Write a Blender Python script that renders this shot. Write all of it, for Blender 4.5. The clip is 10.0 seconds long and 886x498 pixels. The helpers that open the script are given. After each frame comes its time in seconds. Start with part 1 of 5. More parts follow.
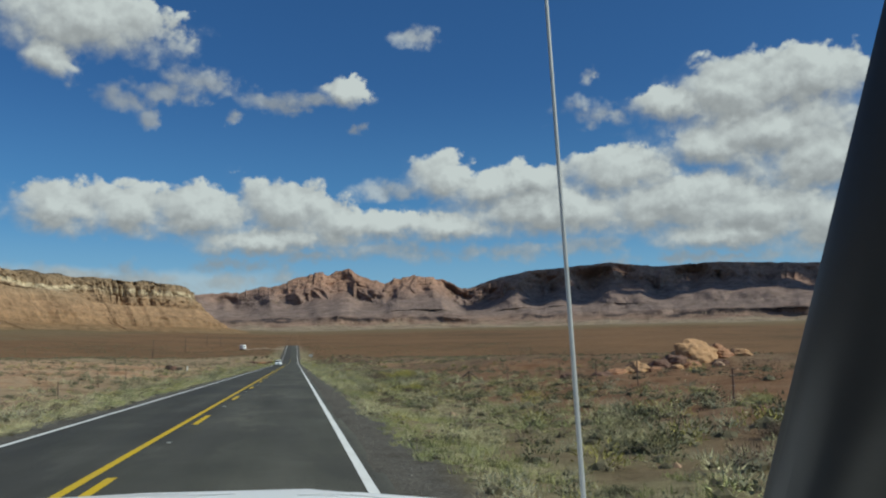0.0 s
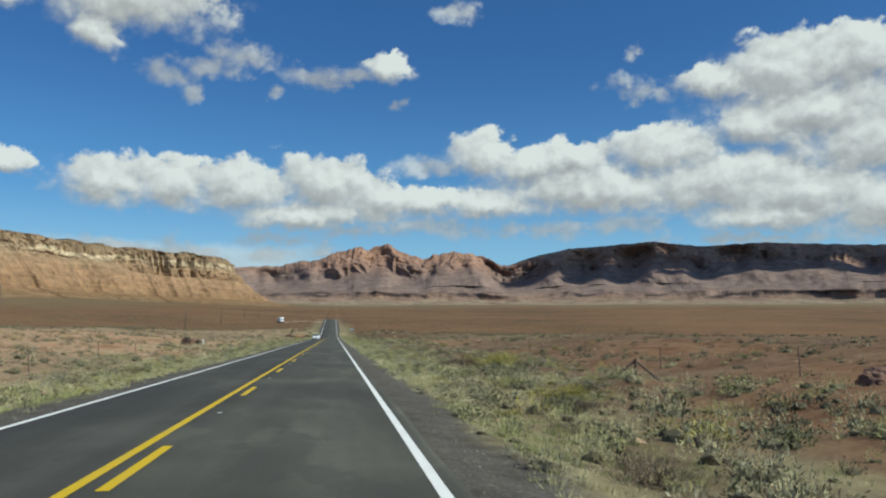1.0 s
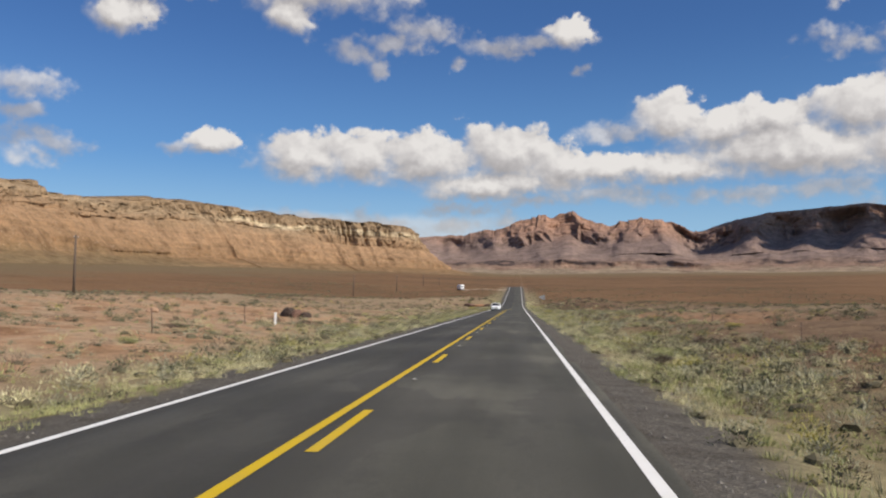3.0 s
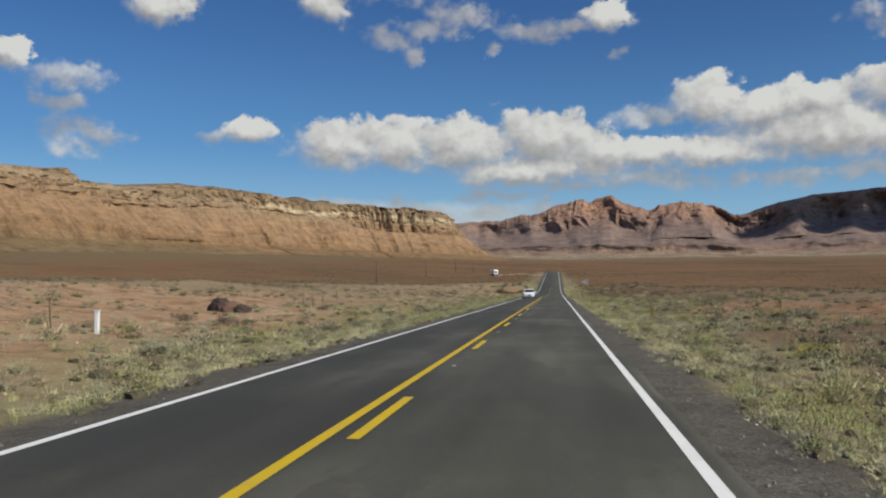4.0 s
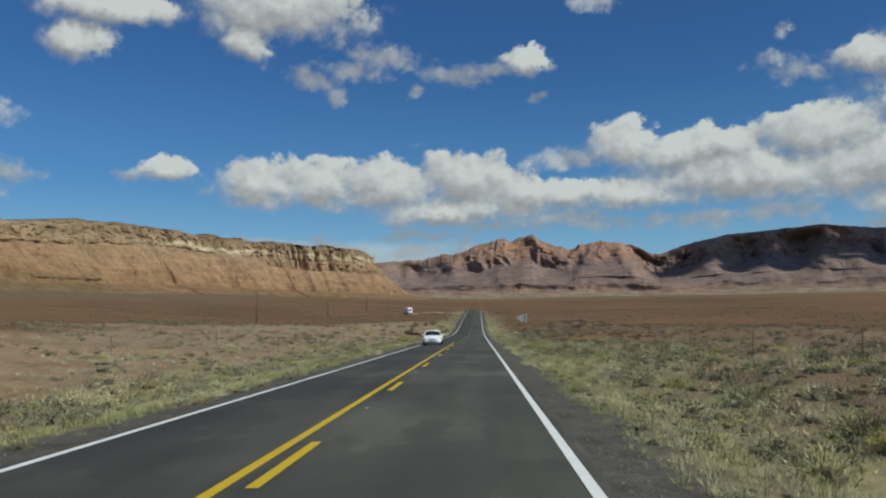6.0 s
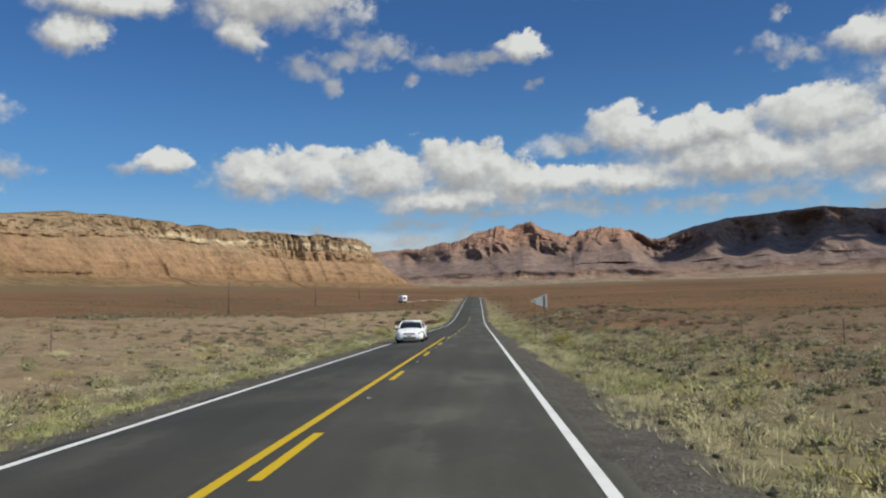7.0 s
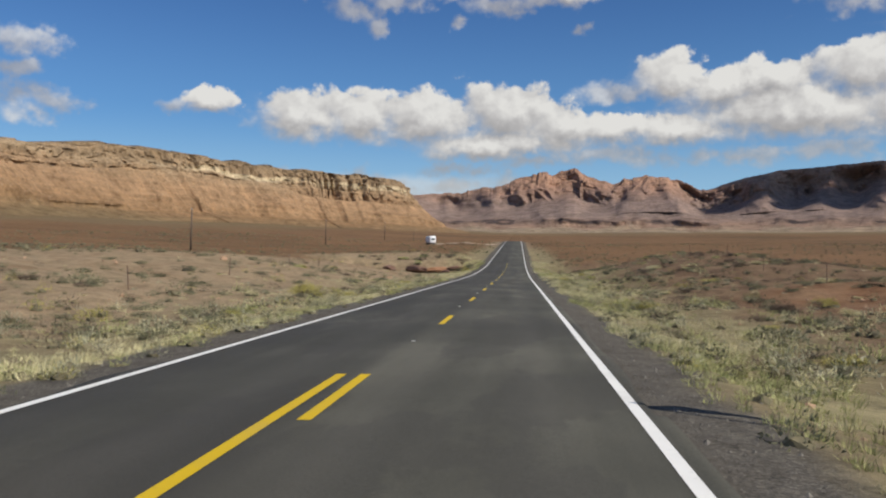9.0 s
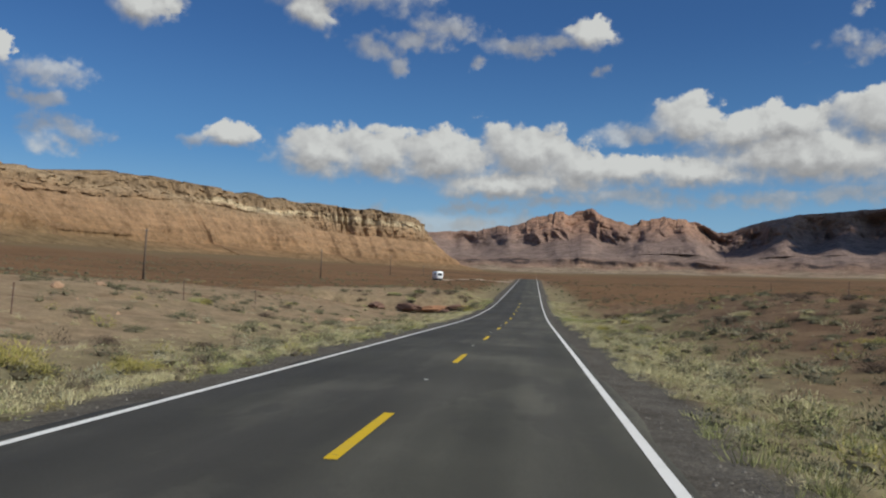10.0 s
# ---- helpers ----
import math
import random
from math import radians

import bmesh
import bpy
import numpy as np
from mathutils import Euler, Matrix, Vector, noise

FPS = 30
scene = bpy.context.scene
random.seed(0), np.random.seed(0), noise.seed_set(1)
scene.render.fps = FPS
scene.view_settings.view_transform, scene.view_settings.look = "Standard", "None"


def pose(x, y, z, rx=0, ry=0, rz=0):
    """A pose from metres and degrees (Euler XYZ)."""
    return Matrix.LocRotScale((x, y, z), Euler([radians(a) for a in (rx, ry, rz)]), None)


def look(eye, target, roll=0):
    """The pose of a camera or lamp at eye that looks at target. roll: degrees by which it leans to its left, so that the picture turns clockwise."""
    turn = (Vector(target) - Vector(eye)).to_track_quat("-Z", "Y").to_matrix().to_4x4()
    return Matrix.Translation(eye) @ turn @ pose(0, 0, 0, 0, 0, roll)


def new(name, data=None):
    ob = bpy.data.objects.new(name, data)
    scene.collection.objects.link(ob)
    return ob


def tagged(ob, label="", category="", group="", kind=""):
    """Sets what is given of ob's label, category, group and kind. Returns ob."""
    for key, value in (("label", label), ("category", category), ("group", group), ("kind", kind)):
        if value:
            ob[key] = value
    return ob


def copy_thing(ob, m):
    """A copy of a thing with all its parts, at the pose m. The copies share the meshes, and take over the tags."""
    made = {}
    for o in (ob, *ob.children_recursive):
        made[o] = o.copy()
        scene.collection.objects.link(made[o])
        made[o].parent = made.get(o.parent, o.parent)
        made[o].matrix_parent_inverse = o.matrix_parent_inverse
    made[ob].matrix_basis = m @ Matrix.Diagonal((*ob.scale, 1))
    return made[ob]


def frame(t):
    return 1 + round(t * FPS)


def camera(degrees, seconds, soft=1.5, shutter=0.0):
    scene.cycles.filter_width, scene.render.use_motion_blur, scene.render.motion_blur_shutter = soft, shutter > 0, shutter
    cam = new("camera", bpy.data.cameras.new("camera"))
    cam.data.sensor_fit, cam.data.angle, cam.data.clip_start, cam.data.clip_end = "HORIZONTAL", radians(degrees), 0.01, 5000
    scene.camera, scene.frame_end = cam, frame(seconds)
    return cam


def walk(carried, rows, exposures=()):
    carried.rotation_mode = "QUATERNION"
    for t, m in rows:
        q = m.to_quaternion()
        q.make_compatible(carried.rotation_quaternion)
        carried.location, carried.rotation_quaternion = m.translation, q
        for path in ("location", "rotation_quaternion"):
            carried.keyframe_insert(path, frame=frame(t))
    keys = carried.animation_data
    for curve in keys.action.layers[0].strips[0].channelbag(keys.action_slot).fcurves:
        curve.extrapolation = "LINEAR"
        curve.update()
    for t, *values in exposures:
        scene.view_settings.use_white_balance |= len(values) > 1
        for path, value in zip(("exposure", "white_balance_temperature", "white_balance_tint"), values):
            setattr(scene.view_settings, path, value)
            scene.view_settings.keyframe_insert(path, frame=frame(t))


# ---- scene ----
cam = camera(54.9, 10.0, soft=2.1)
walk(cam, [
    (0.0, pose(-1.00, 0.00, 1.67, 97.21, 0.88, -9.74)),
    (0.5, pose(-1.10, 13.80, 1.67, 96.52, -0.17, -8.56)),
    (1.0, pose(-1.20, 27.60, 1.67, 95.67, -0.25, -7.24)),
    (1.5, pose(-1.28, 41.40, 1.67, 95.56, 0.81, -4.37)),
    (2.0, pose(-1.33, 55.20, 1.67, 93.83, 0.95, 0.12)),
    (2.5, pose(-1.34, 69.00, 1.67, 93.88, 0.66, 3.18)),
    (3.0, pose(-1.32, 82.80, 1.67, 93.52, -0.44, 5.07)),
    (3.2, pose(-1.33, 88.32, 1.67, 92.73, 0.03, 5.56)),
    (4.3, pose(-1.37, 118.68, 1.67, 92.47, -0.25, 7.82)),
    (4.5, pose(-1.37, 124.20, 1.67, 91.58, -0.00, 7.29)),
    (5.0, pose(-1.31, 138.00, 1.67, 92.44, 0.13, 4.90)),
    (5.5, pose(-1.24, 151.80, 1.67, 92.25, -0.04, 2.36)),
    (6.0, pose(-1.20, 165.60, 1.67, 95.28, 0.32, 2.38)),
    (7.3, pose(-1.24, 201.48, 1.67, 93.59, 1.37, 2.33)),
    (7.5, pose(-1.26, 207.00, 1.67, 92.79, 0.80, 2.46)),
    (8.0, pose(-1.38, 220.80, 1.67, 93.32, -0.93, 4.13)),
    (8.5, pose(-1.41, 234.60, 1.67, 93.87, 0.97, 2.52)),
    (9.0, pose(-1.39, 248.40, 1.67, 90.85, -0.69, 5.02)),
    (9.5, pose(-1.37, 262.20, 1.67, 92.61, -1.61, 5.65)),
    (10.0, pose(-1.40, 276.00, 1.67, 93.37, -1.94, 6.00)),
], exposures=[(0.0, -0.07, 6200, -3), (0.5, -0.05, 6250, -1), (1.0, 0.27, 6250, -3), (1.5, -0.05, 6250, 0), (2.0, -0.03, 6400, -3), (2.5, 0.31, 6800, 8),
              (3.0, 0.31, 6850, 12), (4.5, 0.00, 6600, 4), (5.0, 0.31, 6800, 9), (5.5, 0.00, 6600, 5), (6.0, -0.07, 6300, 0), (7.5, 0.27, 6700, 7),
              (8.0, -0.03, 6500, 5), (8.5, -0.03, 6500, 6), (9.0, 0.25, 6750, 9), (9.5, 0.27, 6600, 5), (10.0, -0.03, 6550, 6)])

SUN_AZ, SUN_EL = radians(118), radians(41)


# ---- node helpers ----
def node(tree, kind, links=(), **props):
    """A shader node with its properties set and its inputs linked or filled."""
    n = tree.nodes.new(kind)
    for key, value in props.items():
        setattr(n, key, value)
    for slot, value in dict(links).items():
        sock = n.inputs[slot]
        if isinstance(value, bpy.types.NodeSocket):
            tree.links.new(value, sock)
        elif value is not None:
            sock.default_value = value
    return n


def calc(tree, op, a, b=0.0, c=0.0, clamp=False):
    return node(tree, "ShaderNodeMath", {0: a, 1: b, 2: c}, operation=op, use_clamp=clamp).outputs[0]


def vec(tree, op, a, b=(0, 0, 0), c=(0, 0, 0)):
    n = node(tree, "ShaderNodeVectorMath", {0: a, 1: b, 2: c}, operation=op)
    return n.outputs["Value"] if op in ("LENGTH", "DOT_PRODUCT") else n.outputs["Vector"]


def fbm(tree, where, scale, detail=4.0, rough=0.55, colour=False):
    n = node(tree, "ShaderNodeTexNoise", {"Vector": where, "Scale": scale, "Detail": detail, "Roughness": rough})
    return n.outputs["Color" if colour else "Fac"]


def span(tree, value, a, b, c=0.0, d=1.0, smooth=True):
    n = node(tree, "ShaderNodeMapRange", {"Value": value, "From Min": a, "From Max": b, "To Min": c, "To Max": d})
    n.interpolation_type = "SMOOTHSTEP" if smooth else "LINEAR"
    return n.outputs["Result"]


def blend(tree, fac, a, b, mode="MIX"):
    n = node(tree, "ShaderNodeMix", data_type="RGBA", blend_type=mode)
    for slot, value in ((n.inputs[0], fac), (n.inputs[6], a), (n.inputs[7], b)):
        if isinstance(value, bpy.types.NodeSocket):
            tree.links.new(value, slot)
        else:
            slot.default_value = (*value, 1) if isinstance(value, tuple) and len(value) == 3 else value
    return n.outputs[2]


def ramp(tree, fac, stops):
    n = node(tree, "ShaderNodeValToRGB", {0: fac})
    e = n.color_ramp.elements
    while len(e) < len(stops):
        e.new(0.5)
    for el, (at, c) in zip(e, stops):
        el.position, el.color = at, (*c, 1)
    return n.outputs[0]


# ---- sky ----
world = bpy.data.worlds.new("sky")
scene.world = world
world.use_nodes = True
wt = world.node_tree
wt.nodes.clear()
sky = node(wt, "ShaderNodeTexSky", sky_type="NISHITA", sun_disc=False, sun_elevation=SUN_EL, sun_rotation=SUN_AZ,
           altitude=600.0, air_density=1.0, dust_density=1.6, ozone_density=2.5)
way = node(wt, "ShaderNodeTexCoord").outputs["Generated"]
axes = node(wt, "ShaderNodeSeparateXYZ", {0: way}).outputs
azim = calc(wt, "DEGREES", calc(wt, "ARCTAN2", axes[0], axes[1]))
elev = calc(wt, "DEGREES", calc(wt, "ARCSINE", axes[2]))
spot = node(wt, "ShaderNodeCombineXYZ", {0: azim, 1: elev}).outputs[0]
coarse = vec(wt, "SUBTRACT", fbm(wt, way, 16.0, 4.0, 0.6, True), (0.5, 0.5, 0.5))
fine = vec(wt, "SUBTRACT", fbm(wt, way, 60.0, 5.0, 0.62, True), (0.5, 0.5, 0.5))
spot = vec(wt, "MULTIPLY_ADD", coarse, (3.4, 1.7, 0), spot)
spot = vec(wt, "MULTIPLY_ADD", fine, (1.3, 0.9, 0), spot)
# cumulus: bearing, height, half width, half height in degrees
CLOUDS_HIGH = [
    (-13.4, 20.8, 4.4, 1.7), (-15.2, 18.6, 1.4, 1.1), (-6.1, 18.0, 2.0, 0.64), (-8.8, 17.1, 1.7, 0.6), (-11.2, 16.2, 1.3, 0.6),
    (3.3, 17.8, 1.5, 0.8), (-1.4, 16.8, 1.4, 0.5), (1.1, 17.1, 1.0, 0.35), (7.7, 21.0, 0.9, 0.5), (-9.7, 15.3, 0.7, 0.45),
    (-4.7, 15.6, 0.5, 0.4), (20.3, 18.4, 0.35, 0.4), (-20.6, 10.1, 1.6, 0.68), (-22.9, 9.7, 0.7, 0.3), (-32.2, 11.1, 1.0, 0.4),
    (-30.6, 9.6, 1.8, 0.55), (-31.1, 8.7, 1.1, 0.5), (-32.0, 12.9, 1.4, 0.6), (-34.3, 13.9, 1.1, 0.7), (-26.0, 17.9, 1.5, 0.9),
    (-24.4, 19.9, 3.4, 0.8), (4.0, 15.2, 0.5, 0.3)]
CLOUDS_BAND = [
    (-14.9, 9.6, 2.4, 1.35), (-10.4, 9.6, 2.8, 1.4), (-5.9, 9.5, 3.2, 1.5), (-0.4, 9.9, 3.4, 1.8), (3.6, 8.8, 3.4, 1.2),
    (-1.6, 7.9, 4.9, 0.8), (6.7, 8.9, 2.2, 0.8), (10.2, 12.0, 2.1, 1.3), (5.9, 11.2, 2.2, 0.5), (13.6, 11.4, 2.8, 1.0),
    (10.5, 8.8, 3.2, 0.9), (18.1, 9.7, 6.3, 1.5), (6.2, 7.1, 3.0, 0.6), (14.3, 7.0, 2.8, 0.45), (19.6, 7.2, 2.0, 0.45),
    (-4.5, 6.3, 2.2, 0.4), (0.6, 6.7, 0.9, 0.4), (-11.4, 5.2, 9.0, 0.6)]
CLOUDS_EAST = [
    (16.3, 11.6, 2.2, 1.0), (22.0, 12.0, 3.3, 1.4), (30.1, 16.6, 3.9, 2.0), (33.5, 16.8, 3.6, 1.7), (25.8, 16.2, 3.0, 1.0),
    (21.6, 15.8, 2.3, 0.6), (31.0, 13.9, 5.0, 1.8), (34.5, 11.8, 4.0, 2.0), (27.9, 13.4, 3.0, 1.2), (25.8, 9.9, 5.4, 1.6),
    (30.7, 8.9, 5.0, 1.8), (35.5, 7.8, 3.8, 1.8), (28.9, 7.6, 4.0, 0.8), (27.1, 6.1, 4.6, 0.35), (42.0, 12.0, 6.0, 3.5)]


BODIES = [c for c in CLOUDS_HIGH + CLOUDS_BAND + CLOUDS_EAST if c[3] >= 0.65 or 7.3 < c[1] < 8]
WISPS = [c for c in CLOUDS_HIGH + CLOUDS_BAND + CLOUDS_EAST if c[3] < 0.65 and not 7.3 < c[1] < 8]


def cover(at, clouds, grow):
    """How far a bearing lies from the nearest clouds: below 1 inside."""
    d = None
    for a, e, w, h in clouds:
        w, h = w * grow, h * grow
        r = vec(wt, "LENGTH", vec(wt, "MULTIPLY_ADD", at, (1 / w, 1 / h, 0), (-a / w, -e / h, 0)))
        d = r if d is None else node(wt, "ShaderNodeMath", {0: d, 1: r, 2: 0.22}, operation="SMOOTH_MIN").outputs[0]
    return d


core = cover(spot, BODIES, 1.2)
above = cover(vec(wt, "ADD", spot, (0.5, 0.8, 0)), BODIES, 1.2)
thin = cover(spot, WISPS, 1.7)


def billow(at):
    """Cauliflower lumps of two sizes with frayed edges, about 0 in the mean."""
    p = vec(wt, "MULTIPLY_ADD", vec(wt, "SUBTRACT", fbm(wt, at, 30.0, 3.0, 0.6, True), (0.5, 0.5, 0.5)), (0.03, 0.03, 0.03), at)
    p = vec(wt, "MULTIPLY", p, (1.0, 1.0, 1.5))
    big = node(wt, "ShaderNodeTexVoronoi", {"Vector": p, "Scale": 27.0, "Smoothness": 0.35}, feature="SMOOTH_F1").outputs["Distance"]
    small = node(wt, "ShaderNodeTexVoronoi", {"Vector": p, "Scale": 70.0, "Smoothness": 0.3}, feature="SMOOTH_F1").outputs["Distance"]
    lump = calc(wt, "ADD", calc(wt, "MULTIPLY", big, 0.55), calc(wt, "MULTIPLY", small, 0.32))
    lump = calc(wt, "ADD", lump, calc(wt, "MULTIPLY", calc(wt, "SUBTRACT", fbm(wt, at, 30.0, 6.0, 0.62), 0.5), 1.3))
    return calc(wt, "SUBTRACT", lump, 0.40)


ragged = billow(way)
lifted = billow(vec(wt, "ADD", way, (0.006, -0.003, 0.010)))
edge = calc(wt, "ADD", core, calc(wt, "MULTIPLY", ragged, 0.75))
elsewhere = span(wt, fbm(wt, way, 5.0, 6.0, 0.6), 0.52, 0.66)
outside = calc(wt, "MAXIMUM", span(wt, calc(wt, "ABSOLUTE", azim), 42.0, 56.0), span(wt, elev, 25.0, 34.0))
lit = calc(wt, "MULTIPLY_ADD", calc(wt, "SUBTRACT", above, core), 0.85, 0.55)
# crisp sunlit heads, frayed bases
crisp, frayed = span(wt, edge, 1.16, 0.90), span(wt, edge, 1.42, 0.50)
head = span(wt, lit, 0.45, 0.8)
body = calc(wt, "ADD", calc(wt, "MULTIPLY", crisp, head), calc(wt, "MULTIPLY", frayed, calc(wt, "SUBTRACT", 1.0, head)))
veil = calc(wt, "MULTIPLY", span(wt, calc(wt, "ADD", thin, calc(wt, "MULTIPLY", ragged, 1.5)), 1.15, 0.1), 0.72)
body = calc(wt, "MAXIMUM", body, veil)
# a low far bank over the mesa's end
low = calc(wt, "ADD", elev, calc(wt, "MULTIPLY", calc(wt, "SUBTRACT", fbm(wt, way, 14.0, 4.0), 0.5), 1.6))
bank = calc(wt, "MULTIPLY", calc(wt, "MULTIPLY", span(wt, low, 6.0, 5.2), 0.7), calc(wt, "MULTIPLY", span(wt, azim, -24.0, -14.0), span(wt, azim, 1.0, -5.0)))
body = calc(wt, "MAXIMUM", body, calc(wt, "MULTIPLY", calc(wt, "MULTIPLY", elsewhere, outside), 0.85))
lit = calc(wt, "ADD", lit, calc(wt, "MULTIPLY", calc(wt, "SUBTRACT", lifted, ragged), 0.7))
white = ramp(wt, lit, [(0.0, (0.30, 0.296, 0.305)), (0.36, (0.385, 0.38, 0.388)), (0.64, (0.49, 0.487, 0.492)), (1.0, (0.63, 0.63, 0.625))])
blue = blend(wt, 1.0, sky.outputs[0], (0.031, 0.053, 0.082), "MULTIPLY")
haze = calc(wt, "MULTIPLY", span(wt, elev, 19.0, 0.0), 0.5)
blue = blend(wt, haze, blue, (0.175, 0.41, 0.68))
blue = blend(wt, calc(wt, "MULTIPLY", span(wt, elev, 10.0, 3.0), 0.5), blue, (0.35, 0.53, 0.67))
shown = blend(wt, calc(wt, "MULTIPLY", body, 0.97), blend(wt, bank, blue, (0.47, 0.53, 0.59)), white)
back = node(wt, "ShaderNodeBackground", {"Color": shown, "Strength": 1.0})
node(wt, "ShaderNodeOutputWorld", {0: back.outputs[0]})

sun = new("sun", bpy.data.lights.new("sun", "SUN"))
sun.data.energy, sun.data.angle, sun.data.color = 4.2, radians(0.53), (1.0, 0.94, 0.84)
sun_way = Vector((math.sin(SUN_AZ) * math.cos(SUN_EL), math.cos(SUN_AZ) * math.cos(SUN_EL), math.sin(SUN_EL)))
sun.matrix_world = look(sun_way * 100, (0, 0, 0))


# ---- materials ----
def material(name, rough=0.8, metal=0.0, spec=0.3):
    m = bpy.data.materials.new(name)
    m.use_nodes = True
    t = m.node_tree
    b = t.nodes["Principled BSDF"]
    b.inputs["Roughness"].default_value = rough
    b.inputs["Metallic"].default_value = metal
    b.inputs["Specular IOR Level"].default_value = spec
    return m, t, b


def place(t):
    return node(t, "ShaderNodeNewGeometry").outputs["Position"]


def set_bump(t, b, height, strength, distance):
    n = node(t, "ShaderNodeBump", {"Height": height, "Strength": strength, "Distance": distance})
    t.links.new(n.outputs[0], b.inputs["Normal"])


def simple(name, colour, rough=0.6, metal=0.0, grain=20.0, vary=0.2, bump=0.0, spec=0.4):
    """Paint, metal, wood, rubber: a colour with grain and blotches."""
    m, t, b = material(name, rough, metal, spec)
    obj = node(t, "ShaderNodeTexCoord").outputs["Object"]
    n1, n2 = fbm(t, obj, grain, 5.0), fbm(t, obj, grain * 0.13, 3.0)
    k = calc(t, "ADD", calc(t, "MULTIPLY", n1, vary), calc(t, "MULTIPLY", n2, vary))
    k = calc(t, "ADD", k, 1.0 - vary)
    t.links.new(blend(t, 1.0, (*colour, 1), node(t, "ShaderNodeCombineColor", {0: k, 1: k, 2: k}).outputs[0], "MULTIPLY"), b.inputs["Base Color"])
    t.links.new(calc(t, "MULTIPLY_ADD", n2, 0.2, rough - 0.1), b.inputs["Roughness"])
    if bump:
        set_bump(t, b, n1, bump, 0.01)
    return m


def ground_material():
    m, t, b = material("desert_soil", 0.95, 0.0, 0.1)
    p = place(t)
    zone = node(t, "ShaderNodeAttribute", attribute_name="zone").outputs["Fac"]
    gravel = node(t, "ShaderNodeAttribute", attribute_name="gravel").outputs["Fac"]
    verge = node(t, "ShaderNodeAttribute", attribute_name="verge").outputs["Fac"]
    far = node(t, "ShaderNodeAttribute", attribute_name="far").outputs["Fac"]
    big, mid, fine_ = fbm(t, p, 0.035, 4.0), fbm(t, p, 0.35, 5.0), fbm(t, p, 6.0, 6.0, 0.7)
    red = node(t, "ShaderNodeAttribute", attribute_name="red").outputs["Fac"]
    tan = ramp(t, calc(t, "MULTIPLY_ADD", mid, 0.5, calc(t, "MULTIPLY", big, 0.5)),
               [(0.34, (0.195, 0.152, 0.095)), (0.5, (0.285, 0.213, 0.137)), (0.66, (0.20, 0.13, 0.078))])
    rust = ramp(t, mid, [(0.3, (0.42, 0.305, 0.205)), (0.55, (0.36, 0.225, 0.135)), (0.7, (0.22, 0.122, 0.068))])
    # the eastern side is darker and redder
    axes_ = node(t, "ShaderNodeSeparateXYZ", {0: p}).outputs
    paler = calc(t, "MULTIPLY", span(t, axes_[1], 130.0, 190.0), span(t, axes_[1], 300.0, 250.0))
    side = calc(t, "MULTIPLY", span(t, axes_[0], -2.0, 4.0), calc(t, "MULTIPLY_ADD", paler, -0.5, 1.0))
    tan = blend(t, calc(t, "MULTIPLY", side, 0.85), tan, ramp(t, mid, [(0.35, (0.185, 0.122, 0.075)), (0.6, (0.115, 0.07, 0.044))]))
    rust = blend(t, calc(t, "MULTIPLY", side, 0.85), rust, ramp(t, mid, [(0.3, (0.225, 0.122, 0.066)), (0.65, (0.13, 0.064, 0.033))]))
    soil = blend(t, calc(t, "MULTIPLY", red, span(t, mid, 0.3, 0.6, 0.55, 1.0)), tan, rust)
    under = ramp(t, mid, [(0.3, (0.15, 0.13, 0.072)), (0.7, (0.30, 0.258, 0.15))])
    stone = ramp(t, fbm(t, p, 22.0, 4.0, 0.75), [(0.3, (0.055, 0.05, 0.043)), (0.55, (0.118, 0.107, 0.092)), (0.75, (0.26, 0.235, 0.20))])
    plain = ramp(t, calc(t, "MULTIPLY_ADD", fbm(t, p, 0.006, 5.0), 0.6, calc(t, "MULTIPLY", fbm(t, vec(t, "MULTIPLY", p, (1, 3, 1)), 0.03, 4.0), 0.4)),
                 [(0.34, (0.105, 0.07, 0.039)), (0.5, (0.165, 0.097, 0.052)), (0.66, (0.21, 0.122, 0.066))])
    specks = span(t, fbm(t, p, 0.4, 3.0, 0.8), 0.55, 0.66)
    plain = blend(t, calc(t, "MULTIPLY", specks, 0.4), plain, (0.085, 0.062, 0.035))
    olive = node(t, "ShaderNodeAttribute", attribute_name="olive").outputs["Fac"]
    plain = blend(t, calc(t, "MULTIPLY", olive, span(t, big, 0.3, 0.6, 0.55, 1.0)), plain, (0.165, 0.122, 0.07))
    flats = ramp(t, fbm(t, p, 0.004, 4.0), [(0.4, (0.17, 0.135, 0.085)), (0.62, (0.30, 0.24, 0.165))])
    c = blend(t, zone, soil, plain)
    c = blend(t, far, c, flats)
    c = blend(t, calc(t, "MULTIPLY", verge, span(t, mid, 0.35, 0.6, 0.5, 1.0)), c, under)
    c = blend(t, gravel, c, stone)
    c = blend(t, 1.0, c, ramp(t, fine_, [(0.3, (0.72, 0.72, 0.72)), (0.7, (1.15, 1.13, 1.1))]), "MULTIPLY")
    # crusts, litter and trampled patches
    c = blend(t, 1.0, c, ramp(t, fbm(t, p, 1.1, 5.0, 0.65), [(0.3, (0.7, 0.68, 0.66)), (0.5, (1.0, 1.0, 1.0)), (0.7, (1.18, 1.18, 1.16))]), "MULTIPLY")
    t.links.new(c, b.inputs["Base Color"])
    set_bump(t, b, calc(t, "ADD", fine_, fbm(t, p, 1.2, 4.0)), 0.7, 0.10)
    return m


